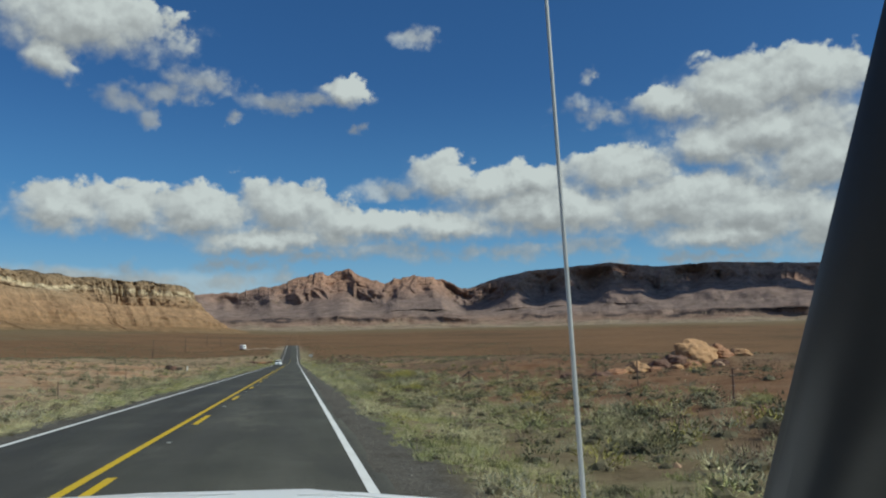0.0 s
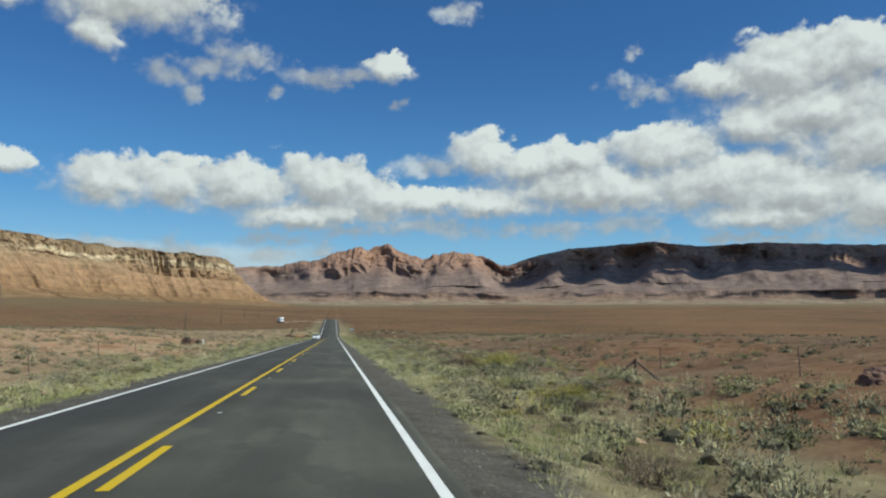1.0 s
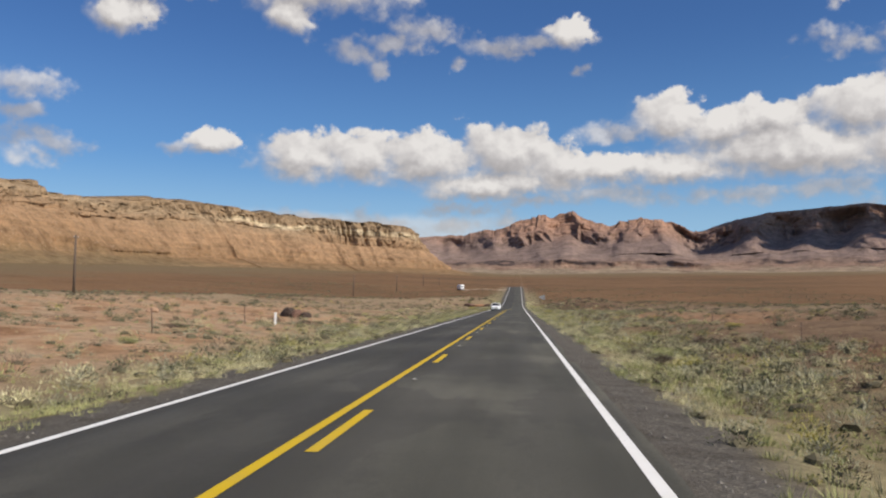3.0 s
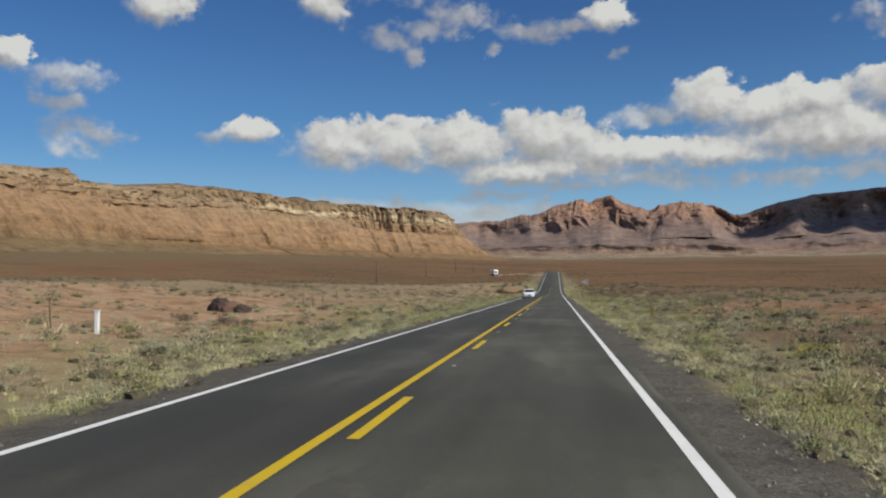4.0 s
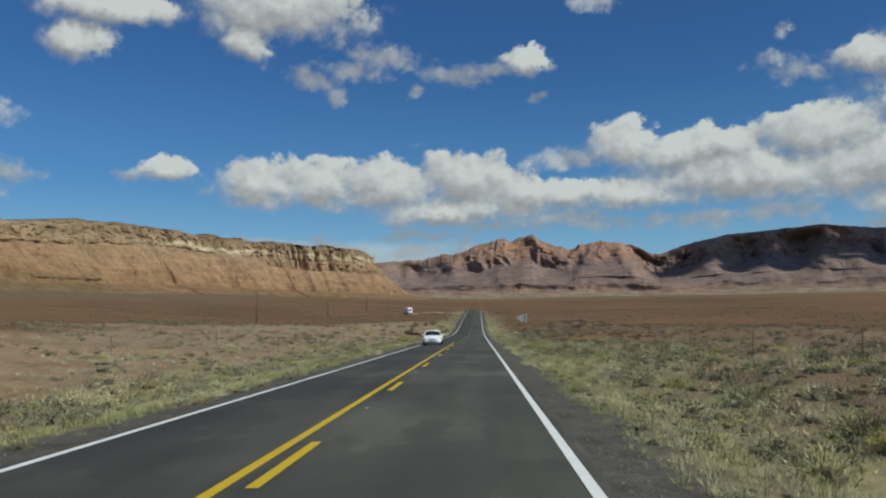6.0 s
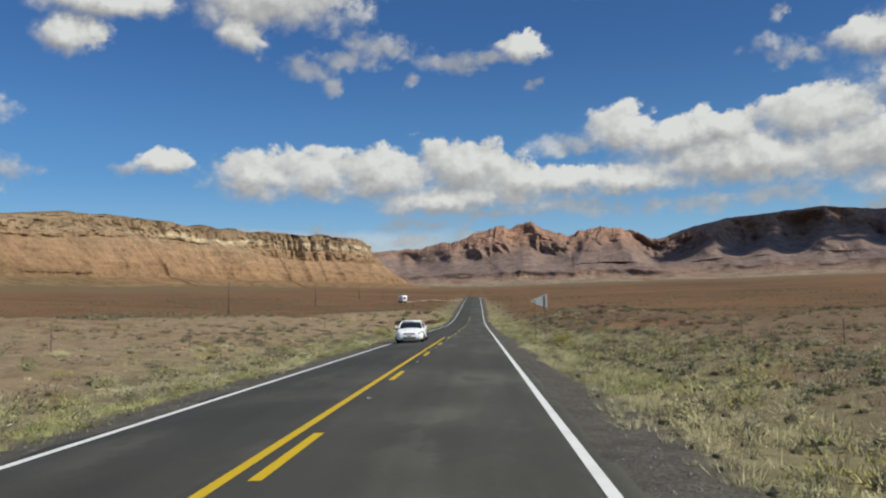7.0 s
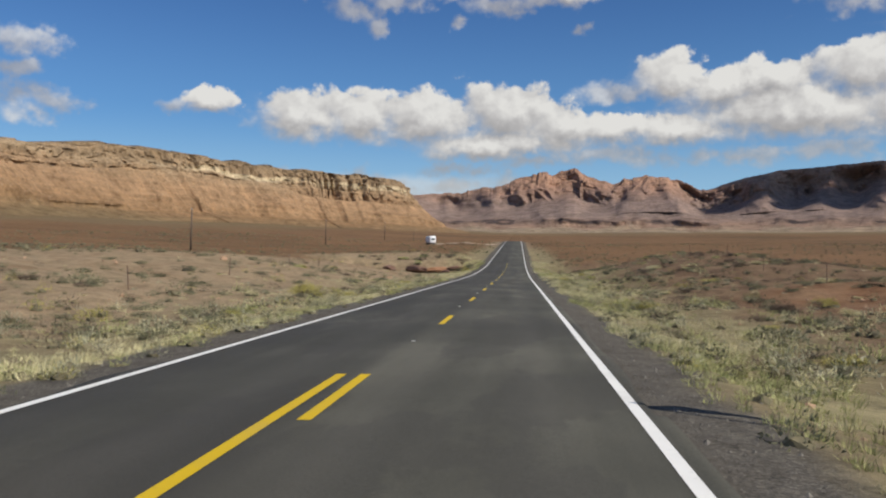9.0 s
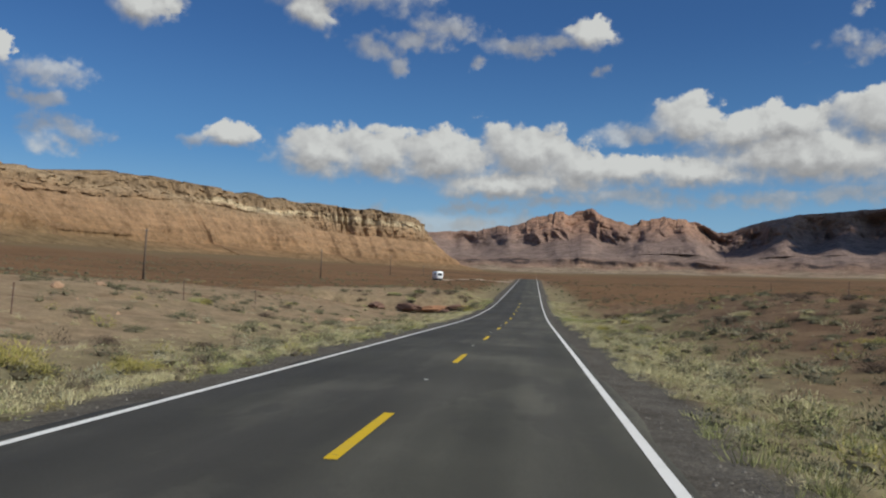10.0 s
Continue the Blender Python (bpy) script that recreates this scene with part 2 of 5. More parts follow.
def asphalt_material():
    m, t, b = material("asphalt", 0.88, 0.0, 0.3)
    p = place(t)
    lanes = node(t, "ShaderNodeSeparateXYZ", {0: p}).outputs[0]
    long = vec(t, "MULTIPLY", p, (1.0, 0.07, 1.0))
    wide, patch, grit = fbm(t, long, 0.9, 4.0), fbm(t, p, 0.16, 4.0), fbm(t, p, 40.0, 5.0, 0.8)
    c = ramp(t, calc(t, "MULTIPLY_ADD", wide, 0.45, calc(t, "MULTIPLY", patch, 0.55)),
             [(0.38, (0.047, 0.045, 0.035)), (0.5, (0.066, 0.063, 0.049)), (0.62, (0.102, 0.096, 0.075))])
    # old repairs with ragged edges
    tar = span(t, calc(t, "ADD", fbm(t, vec(t, "MULTIPLY", p, (0.5, 0.16, 1.0)), 0.8, 5.0, 0.55), calc(t, "MULTIPLY", calc(t, "SUBTRACT", fbm(t, p, 3.0, 4.0, 0.7), 0.5), 0.12)), 0.50, 0.53)
    c = blend(t, calc(t, "MULTIPLY", tar, 0.5), c, (0.046, 0.043, 0.036))
    # the polished wheel paths of both lanes
    track = calc(t, "PINGPONG", calc(t, "ADD", lanes, 20.05), 0.9)
    c = blend(t, calc(t, "MULTIPLY", span(t, track, 0.35, 0.85), 0.16), c, (0.09, 0.084, 0.073))
    # the oncoming lane was laid darker
    c = blend(t, span(t, lanes, -3.3, -3.9), c, blend(t, 1.0, c, (0.8, 0.8, 0.83), "MULTIPLY"))
    c = blend(t, 1.0, c, ramp(t, grit, [(0.3, (0.65, 0.65, 0.65)), (0.7, (1.35, 1.35, 1.35))]), "MULTIPLY")
    t.links.new(c, b.inputs["Base Color"])
    set_bump(t, b, grit, 0.5, 0.01)
    return m


def marking_material(name, colour):
    m, t, b = material(name, 0.7, 0.0, 0.3)
    p = place(t)
    worn = span(t, fbm(t, p, 9.0, 6.0, 0.75), 0.60, 0.74)
    c = blend(t, calc(t, "MULTIPLY", worn, 0.7), (*colour, 1), (0.09, 0.085, 0.08))
    c = blend(t, span(t, fbm(t, p, 1.0, 3.0), 0.4, 0.8, 0.0, 0.2), c, (0.25, 0.22, 0.16))
    t.links.new(c, b.inputs["Base Color"])
    return m


def rock_material(name, bands, low, high, tone, streak=0.02, bump=6.0, drop=0.35, pale=None, beds=0.8, scrub=0.0, lump=0.22):
    """Bedded rock: bands of colour by height between low and high, streaked down the faces."""
    m, t, b = material(name, 0.95, 0.0, 0.1)
    p = place(t)
    z = node(t, "ShaderNodeSeparateXYZ", {0: p}).outputs[2]
    warp = fbm(t, p, 0.008, 4.0)
    h = span(t, calc(t, "MULTIPLY_ADD", warp, (high - low) * 0.22, calc(t, "SUBTRACT", z, (high - low) * 0.11)), low, high, smooth=False)
    c = ramp(t, h, bands)
    if pale:
        band = calc(t, "MULTIPLY", span(t, h, pale[0], pale[0] + 0.04), span(t, h, pale[1], pale[1] - 0.03))
        here = span(t, node(t, "ShaderNodeSeparateXYZ", {0: p}).outputs[1], pale[3], pale[3] + 160, pale[4], 1.0)
        c = blend(t, calc(t, "MULTIPLY", calc(t, "MULTIPLY", band, here), span(t, fbm(t, p, pale[5], 3.0), 0.40, 0.56)), c, pale[2])
    thin = fbm(t, vec(t, "MULTIPLY", p, (0.12, 0.12, 3.0)), 0.09, 4.0, 0.7)
    c = blend(t, beds, c, ramp(t, thin, [(0.3, (0.62, 0.6, 0.6)), (0.7, (1.28, 1.25, 1.22))]), "MULTIPLY")
    blotch = fbm(t, vec(t, "MULTIPLY", p, (1.0, 1.0, drop)), streak, 6.0, 0.7)
    c = blend(t, 0.9, c, ramp(t, blotch, [(0.32, (0.55, 0.52, 0.5)), (0.5, (1.0, 1.0, 1.0)), (0.68, (1.3, 1.25, 1.2))]), "MULTIPLY")
    c = blend(t, 1.0, c, (*tone, 1), "MULTIPLY")
    if scrub:
        dots = span(t, fbm(t, p, lump, 3.0, 0.75), 0.56, 0.66)
        c = blend(t, calc(t, "MULTIPLY", dots, scrub), c, (0.10, 0.065, 0.04))
        rocks = span(t, fbm(t, vec(t, "ADD", p, (90, 40, 10)), lump * 1.4, 2.0, 0.7), 0.63, 0.68)
        c = blend(t, calc(t, "MULTIPLY", rocks, scrub), c, (0.42, 0.32, 0.22))
    t.links.new(c, b.inputs["Base Color"])
    set_bump(t, b, calc(t, "ADD", blotch, fbm(t, p, streak * 4, 5.0, 0.7)), 0.9, bump)
    return m


def leaf_material(name, dark, pale, patch=0.8):
    """Dry blades and leaves: each differs, and whole clumps differ."""
    m, t, b = material(name, 0.85, 0.0, 0.15)
    one = node(t, "ShaderNodeNewGeometry").outputs["Random Per Island"]
    clump = fbm(t, place(t), patch, 3.0)
    f = calc(t, "ADD", calc(t, "MULTIPLY", one, 0.45), span(t, clump, 0.3, 0.7, 0.0, 0.55))
    t.links.new(ramp(t, f, [(0.1, dark), (0.9, pale)]), b.inputs["Base Color"])
    b.inputs["Subsurface Weight"].default_value = 0.0
    return m


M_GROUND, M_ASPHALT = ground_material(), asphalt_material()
M_WHITE = marking_material("white_road_paint", (0.72, 0.71, 0.68))
M_YELLOW = marking_material("yellow_road_paint", (0.56, 0.375, 0.004))
M_GRASS = leaf_material("straw_grass", (0.28, 0.255, 0.125), (0.67, 0.61, 0.37))
M_GREEN = leaf_material("green_grass", (0.16, 0.18, 0.065), (0.47, 0.46, 0.21))
M_SAGE = leaf_material("sagebrush", (0.07, 0.073, 0.043), (0.24, 0.232, 0.142))
M_RABBIT = leaf_material("rabbitbrush", (0.19, 0.172, 0.052), (0.47, 0.415, 0.13))
M_TUFT = leaf_material("grey_tufts", (0.17, 0.17, 0.105), (0.45, 0.43, 0.30))
M_TWIG = leaf_material("dry_twigs", (0.06, 0.045, 0.035), (0.20, 0.15, 0.11))
M_MESA = rock_material("mesa_sandstone",
                       [(0.0, (0.19, 0.14, 0.08)), (0.17, (0.235, 0.15, 0.085)), (0.28, (0.275, 0.178, 0.105)), (0.48, (0.305, 0.20, 0.122)), (0.64, (0.29, 0.203, 0.128)),
                        (0.74, (0.33, 0.25, 0.165)), (0.79, (0.27, 0.20, 0.13)), (0.91, (0.26, 0.19, 0.12)), (1.0, (0.16, 0.12, 0.08))],
                       52.0, 186.0, (1.08, 1.06, 1.02), 0.05, 4.0, 0.8, (0.71, 0.82, (0.50, 0.42, 0.29), 1560.0, 0.12, 0.009), 0.6, 0.6)
M_RANGE = rock_material("mountain_rock",
                        [(0.0, (0.26, 0.21, 0.15)), (0.07, (0.235, 0.16, 0.12)), (0.2, (0.198, 0.152, 0.132)), (0.42, (0.205, 0.152, 0.13)),
                         (0.62, (0.235, 0.152, 0.115)), (0.80, (0.30, 0.185, 0.128)), (1.0, (0.22, 0.135, 0.10))],
                        130.0, 480.0, (1.16, 1.14, 1.15), 0.022, 9.0, 0.5, (0.085, 0.16, (0.05, 0.04, 0.04), -9000.0, 1.0, 0.005), 0.7, 0.5, 0.045)
M_STONE = simple("field_stone", (0.36, 0.23, 0.145), 0.9, 0, 6.0, 0.4, 0.6)
M_WOOD = simple("weathered_wood", (0.11, 0.08, 0.06), 0.9, 0, 12.0, 0.4, 0.5)
M_STEEL = simple("galvanised_steel", (0.40, 0.40, 0.39), 0.6, 0.3, 15.0, 0.25)
M_POST = simple("rusted_steel", (0.16, 0.10, 0.075), 0.8, 0.3, 25.0, 0.4, 0.3)


# ---- mesh helpers ----
def mesh_of(name, verts, faces, mat=None, smooth=False):
    """A mesh from arrays of corners and of equal faces."""
    me = bpy.data.meshes.new(name)
    verts, faces = np.asarray(verts, np.float32), np.asarray(faces, np.int32)
    n, k = faces.shape
    me.vertices.add(len(verts))
    me.vertices.foreach_set("co", verts.ravel())
    me.loops.add(n * k)
    me.loops.foreach_set("vertex_index", faces.ravel())
    me.polygons.add(n)
    me.polygons.foreach_set("loop_start", np.arange(0, n * k, k, dtype=np.int32))
    me.polygons.foreach_set("use_smooth", np.full(n, smooth))
    me.update(calc_edges=True)
    if mat:
        me.materials.append(mat)
    return me


def grid_faces(rows, cols):
    i = np.arange(rows * cols).reshape(rows, cols)
    return np.stack([i[:-1, :-1], i[:-1, 1:], i[1:, 1:], i[1:, :-1]], -1).reshape(-1, 4)


def part(name, bm, mat, parent=None, label="", smooth=False):
    me = bpy.data.meshes.new(name)
    for f in bm.faces:
        f.smooth = smooth
    bm.to_mesh(me)
    bm.free()
    me.materials.append(mat)
    ob = new(name, me)
    if parent:
        ob.parent = parent
    return tagged(ob, label)


def lattice(ix, iy, salt):
    """Even random numbers on a lattice."""
    v = np.sin(ix * 127.1 + iy * 311.7 + salt * 74.7) * 43758.5453
    return v - np.floor(v)


def rough2(x, y, salt=0.0):
    """Smooth noise from -1 to 1."""
    ix, iy = np.floor(x), np.floor(y)
    fx, fy = x - ix, y - iy
    fx, fy = fx * fx * (3 - 2 * fx), fy * fy * (3 - 2 * fy)
    a, b = lattice(ix, iy, salt), lattice(ix + 1, iy, salt)
    c, d = lattice(ix, iy + 1, salt), lattice(ix + 1, iy + 1, salt)
    return ((a * (1 - fx) + b * fx) * (1 - fy) + (c * (1 - fx) + d * fx) * fy) * 2 - 1


def rough_sum(x, y, octaves, salt=0.0, gain=0.5):
    total, amp = 0.0, 1.0
    for k in range(octaves):
        total, amp, x, y = total + amp * rough2(x, y, salt + k), amp * gain, x * 2.03 + 3.1, y * 2.03 + 1.7
    return total


def ridges(x, y, octaves, salt=0.0):
    """Sharp crests, from 0 to about 1."""
    total, amp = 0.0, 0.6
    for k in range(octaves):
        total, amp, x, y = total + amp * (1 - np.abs(rough2(x, y, salt + k))) ** 2, amp * 0.45, x * 2.1 + 5.2, y * 2.1 + 1.3
    return total


def ease(v, a, b):
    s = np.clip((v - a) / (b - a), 0, 1)
    return s * s * (3 - 2 * s)


# ---- the lie of the land ----
MID = -3.5                                    # the road's axis
_y = np.arange(-6500.0, 6500.0, 2.0)
_z = np.interp(_y, [-6500, -600, 0, 355, 400, 437, 529, 600, 655, 700, 790, 900, 4500, 6500],
               [-40, -3, 0, 0, 0.9, 2.5, 6.5, 9.7, 11.9, 12.4, 11.7, 17, 152, 190])
_k = np.hanning(27)
_z = np.convolve(np.pad(_z, 13, mode="edge"), _k / _k.sum(), "valid")


def grade(y):
    return np.interp(y, _y, _z)


def land(x, y):
    """Height of the natural ground, away from the road's own bench."""
    x, y = np.asarray(x, float), np.asarray(y, float)
    off = np.abs(x - MID)
    z = grade(y)
    left, right = np.clip(-x - 60, 0, None), np.clip(x - 70, 0, None)
    wake = ease(y, -400, 500)
    z = z + left * 0.045 * wake * np.clip(1 - left / 6000, 0, 1) + right * 0.013 * wake
    # low terraces along both sides, broken by washes
    z = z + ease(-x, 16, 62) * (1 - ease(-x, 72, 120)) * 2.3 * (1 - ease(y, 395, 440))
    z = z + ease(x, 12, 42) * (1 - ease(x, 50, 95)) * 1.5 * (1 - ease(y, 350, 420))
    z = z + 2.9 * np.exp(-((x - 18) / 11) ** 2 - ((y - 346) / 26) ** 2) + 1.3 * np.exp(-((x + 32) / 14) ** 2 - ((y - 325) / 26) ** 2)
    z = z - 2.6 * np.exp(-((x + 20 + 0.3 * (y - 395)) / 9) ** 2 - ((y - 400) / 9) ** 2)
    z = z - 1.3 * np.exp(-((x - 14) / 12) ** 2 - ((y - 398) / 20) ** 2)
    cut = y + 2.2 * rough2(x / 5, x * 0, 14.0)
    z = z + 1.9 * ease(cut, 402, 405) * (1 - ease(y, 408, 480)) * ease(-x, 9, 14) * (1 - ease(-x, 30, 48))
    loose = ease(off, 5.0, 14)
    z = z + loose * (0.42 * rough_sum(x / 17, y / 17, 4, 2.0) + 0.15 * rough_sum(x / 2.6, y / 2.6, 3, 9.0))
    z = z + ease(off, 90, 500) * 2.4 * rough_sum(x / 190, y / 190, 4, 5.0)
    # verge falls from the gravel shoulder to a shallow ditch
    z = z - 0.36 * ease(off, 4.6, 7.5) * (1 - ease(off, 9, 20))
    return z


def ground_height(x, y):
    off = np.abs(np.asarray(x, float) - MID)
    bench = ease(off, 4.0, 5.4)
    return (grade(y) - 0.09 - 0.05 * np.clip(off - 4.0, 0, 2)) * (1 - bench) + (land(x, y) - 0.12) * bench


def spread(edges):
    return np.unique(np.concatenate([np.linspace(a, b, n, endpoint=False) for a, b, n in edges]).round(3))


gx = spread([(-6500, -900, 24), (-900, -250, 36), (-250, -80, 34), (-80, -22, 44), (-22, -7.1, 44), (-7.1, 0.1, 8), (0.1, 16, 48), (16, 70, 44),
             (70, 250, 34), (250, 900, 36), (900, 6501, 25)])
gy = spread([(-6500, -500, 20), (-500, -20, 40), (-20, 440, 520), (440, 800, 140), (800, 1800, 100), (1800, 6501, 60)])
GX, GY = np.meshgrid(gx, gy)
GZ = ground_height(GX, GY)
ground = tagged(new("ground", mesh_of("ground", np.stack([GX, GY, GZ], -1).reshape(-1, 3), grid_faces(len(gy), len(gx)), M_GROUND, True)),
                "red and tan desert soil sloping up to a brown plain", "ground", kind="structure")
_off = np.abs(GX - MID)
_wob = rough_sum(GX / 3.0, GY / 3.0, 3, 4.0)
_edge = rough_sum(GX / 25, GY / 25, 3, 8.0)
_near = ease(GY, 190, 270)
_zone = np.maximum(ease(-GX + 14 * _edge + 34 * _near, 78, 92), ease(GX + 10 * _edge + 18 * _near, 52, 68))
_zone = np.maximum(_zone, ease(GY + 18 * _edge, 415, 445) * np.maximum(ease(_off, 6, 12), ease(GY, 740, 800)))
_away = np.hypot(GX, GY)
_red = 0 * GX
for _cx, _cy, _rx_, _ry_ in ((20, 36, 16, 34), (24, 105, 16, 30), (16, 175, 12, 22), (-34, 150, 26, 75), (-40, 60, 26, 60), (16, 385, 16, 22), (19, 292, 9, 16)):
    _red = np.maximum(_red, 1 - ease(np.hypot((GX - _cx) / _rx_, (GY - _cy) / _ry_) + 0.35 * _edge, 0.6, 1.15))
for key, values in (("zone", _zone), ("red", _red), ("gravel", (1 - ease(_off + 0.35 * _wob, 4.75, 5.5)) * (1 - ease(GY, 700, 790))),
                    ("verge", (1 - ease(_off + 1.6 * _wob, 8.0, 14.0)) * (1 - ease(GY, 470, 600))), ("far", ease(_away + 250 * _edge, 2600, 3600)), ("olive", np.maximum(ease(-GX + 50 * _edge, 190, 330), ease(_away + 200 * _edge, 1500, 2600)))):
    ground.data.attributes.new(key, "FLOAT", "POINT").data.foreach_set("value", values.astype(np.float32).ravel())


# ---- road ----
def ribbon(name, xs, ys, lift, mat, crown=0.018):
    """A strip that follows the road's grade and crown; lift: metres above its surface."""
    X, Y = np.meshgrid(np.asarray(xs, float), np.asarray(ys, float))
    Z = grade(Y) - crown * np.abs(X - MID) + 0.03 + lift
    return mesh_of(name, np.stack([X, Y, Z], -1).reshape(-1, 3), grid_faces(len(ys), len(xs)), mat, True)


ROAD_Y = np.arange(-90.0, 800.0, 2.5)
_ry, _rx = np.meshgrid(ROAD_Y, np.array([-7.42, -7.35, -7.15, -5.5, MID, -1.7, 0.15, 0.31, 0.38]), indexing="ij")
_rx = _rx + np.where(np.abs(_rx - MID) > 3.75, 0.06 * rough2(_ry / 3.0, _rx * 0.0, 3.0), 0)
_rz = grade(_ry) - 0.018 * np.abs(_rx - MID) + 0.03 - np.where(np.abs(_rx - MID) > 3.83, 0.13, 0)
tagged(new("road", mesh_of("road", np.stack([_rx, _ry, _rz], -1).reshape(-1, 3), grid_faces(len(ROAD_Y), 9), M_ASPHALT, True)),
       "straight grey asphalt two-lane desert highway", "road", kind="structure")
LINE_Y = np.arange(-90.0, 797.0, 2.5)
tagged(new("edge_line", ribbon("edge_line", (-0.072, 0.072), LINE_Y, 0.006, M_WHITE)), "solid white painted edge line on the asphalt", "road marking", "edge lines", "structure")
tagged(new("edge_line", ribbon("edge_line", (-7.075, -6.925), LINE_Y, 0.006, M_WHITE)), "solid white painted edge line on the asphalt", "road marking", "edge lines", "structure")
tagged(new("centre_line", ribbon("centre_line", (-3.99, -3.84), np.append(np.arange(-90.0, 260.0, 2.0), 260.6), 0.006, M_YELLOW)),
       "solid yellow no-passing line along the road's middle", "road marking", kind="structure")
for k in range(-8, 26):
    y1 = 68.1 + 13.75 * k
    x = -3.56 if y1 < 262 else -3.38
    ob = new("centre_dash", ribbon("centre_dash", (x - 0.075, x + 0.075), (y1 - 3.6, y1 - 1.8, y1), 0.006, M_YELLOW))
    tagged(ob, "yellow painted dash of the broken centre line", "road marking", "centre dashes", "structure")


# ---- mesa ----
def curve_at(points, n):
    """n even points along a smoothed line, with the level normal to its right."""
    p = np.array(points, float)
    s = np.concatenate([[0], np.cumsum(np.hypot(*np.diff(p, axis=0).T))])
    u = np.linspace(0, s[-1], n)
    q = np.stack([np.interp(u, s, p[:, i]) for i in (0, 1)], -1)
    w = max(3, n // 26) | 1
    k = np.hanning(w + 2)[1:-1]
    q = np.stack([np.convolve(np.pad(q[:, i], w // 2, mode="reflect", reflect_type="odd"), k / k.sum(), "valid") for i in (0, 1)], -1)
    d = np.gradient(q, axis=0)
    d /= np.linalg.norm(d, axis=1)[:, None]
    return u, q, np.stack([d[:, 1], -d[:, 0]], -1)


def build_mesa():
    n, rows = 1150, 120
    u, q, out = curve_at([(-900, 250), (-690, 760), (-680, 1235), (-640, 1640), (-450, 1930), (-292, 2020), (-250, 2110), (-338, 2600), (-470, 3300)], n)
    top = np.interp(u, [0, 551, 900, 1015, 1024, 1168, 1243, 1313, 1433, 1520, 1786, 1990, 2100, 3500],
                    [150, 156, 161, 168, 152, 163, 173, 182, 187, 185, 182, 178, 177, 182])
    S, R = np.meshgrid(u, np.linspace(0, 1, rows))
    top = top[None, :] + 1.2 * rough2(S / 28, S * 0, 3.0) + 1.3 * np.sign(rough2(S / 32, S * 0, 6.0))
    foot = land(q[:, 0] + out[:, 0] * 170, q[:, 1] + out[:, 1] * 170)[None, :] - 3
    # rows: apron, badland slope, ledge, cliff, cap, plateau
    reach = np.interp(R, [0, 0.28, 0.33, 0.50, 0.53, 0.62, 0.66, 0.80, 0.84, 0.87, 0.90, 1.0], [170, 95, 88, 46, 36, 30, 20, 14, 4, 1, -6, -420])
    bench = [0, 0.28, 0.33, 0.50, 0.53, 0.62, 0.66, 0.80, 0.84, 0.87, 0.90, 1.0]
    low = np.interp(R, bench, [0, 0.17, 0.25, 0.66, 0.69, 0.76, 0.78, 0.92, 0.95, 0.985, 1.0, 1.01])
    lift = np.interp(R, bench, [0, 0.15, 0.22, 0.50, 0.53, 0.67, 0.70, 0.91, 0.94, 0.985, 1.0, 1.01])
    lift = low + (lift - low) * ease(S, 1640, 1800)
    cliff = ease(R, 0.50, 0.56) * (1 - ease(R, 0.86, 0.9))
    slope = ease(R, 0.04, 0.25) * (1 - ease(R, 0.50, 0.58))
    gully = ridges(S / 46 + 0.3 * R, R * 0.5, 3, 1.0)
    column = ridges(S / 21, R * 1.2, 3, 11.0)
    alcove = rough_sum(S / 130, R * 0.4, 3, 21.0)
    reach = reach + slope * ((gully - 0.5) * 15 + (ridges(S / 17 + 0.5 * R, R * 1.2, 2, 5.0) - 0.5) * 7) + cliff * ((column - 0.5) * 11 + 5 * ease(rough2(S / 15, R * 1.5, 33.0), -0.15, 0.15) + 2.0 * np.sign(rough2(S / 9, R * 26, 31.0))) + alcove * 22 * (1 - ease(R, 0.9, 1.0))
    # a broken hard bed half way up the slope
    shelf = ease(rough_sum(S / 75, S * 0, 2, 91.0), -0.25, 0.25) * np.exp(-((R - 0.36 - 0.03 * rough2(S / 120, S * 0, 92.0)) / 0.022) ** 2)
    reach = reach + shelf * (2.5 + 9 * ridges(S / 9, R * 2, 2, 93.0)) * ease(S, 350, 600)
    for at, deep in ((1520, 7), (1640, 8), (1742, 8), (1836, 13), (1850, 17), (1858, 12), (1886, 12), (1915, 8), (1948, 9), (1968, 7)):
        reach = reach - deep * np.exp(-((S - at - 3 * rough2(R * 9, S * 0, at)) / 3.6) ** 2) * cliff
    step = 0.012 * np.sign(rough2(R * 34, S / 160, 41.0)) * ease(R, 0.2, 0.4) * (1 - ease(R, 0.83, 0.88))
    Z = foot + (top - foot) * np.clip(lift + step, 0, 1.02) + 1.2 * ease(R, 0.9, 1) * rough_sum(S / 40, R * 9, 2, 51.0)
    X = q[None, :, 0] + out[None, :, 0] * reach
    Y = q[None, :, 1] + out[None, :, 1] * reach
    return mesh_of("mesa", np.stack([X, Y, Z], -1).reshape(-1, 3), grid_faces(rows, n), M_MESA, False)


tagged(new("mesa", build_mesa()), "banded orange and cream sandstone mesa with gullied slopes", "mesa", kind="structure")


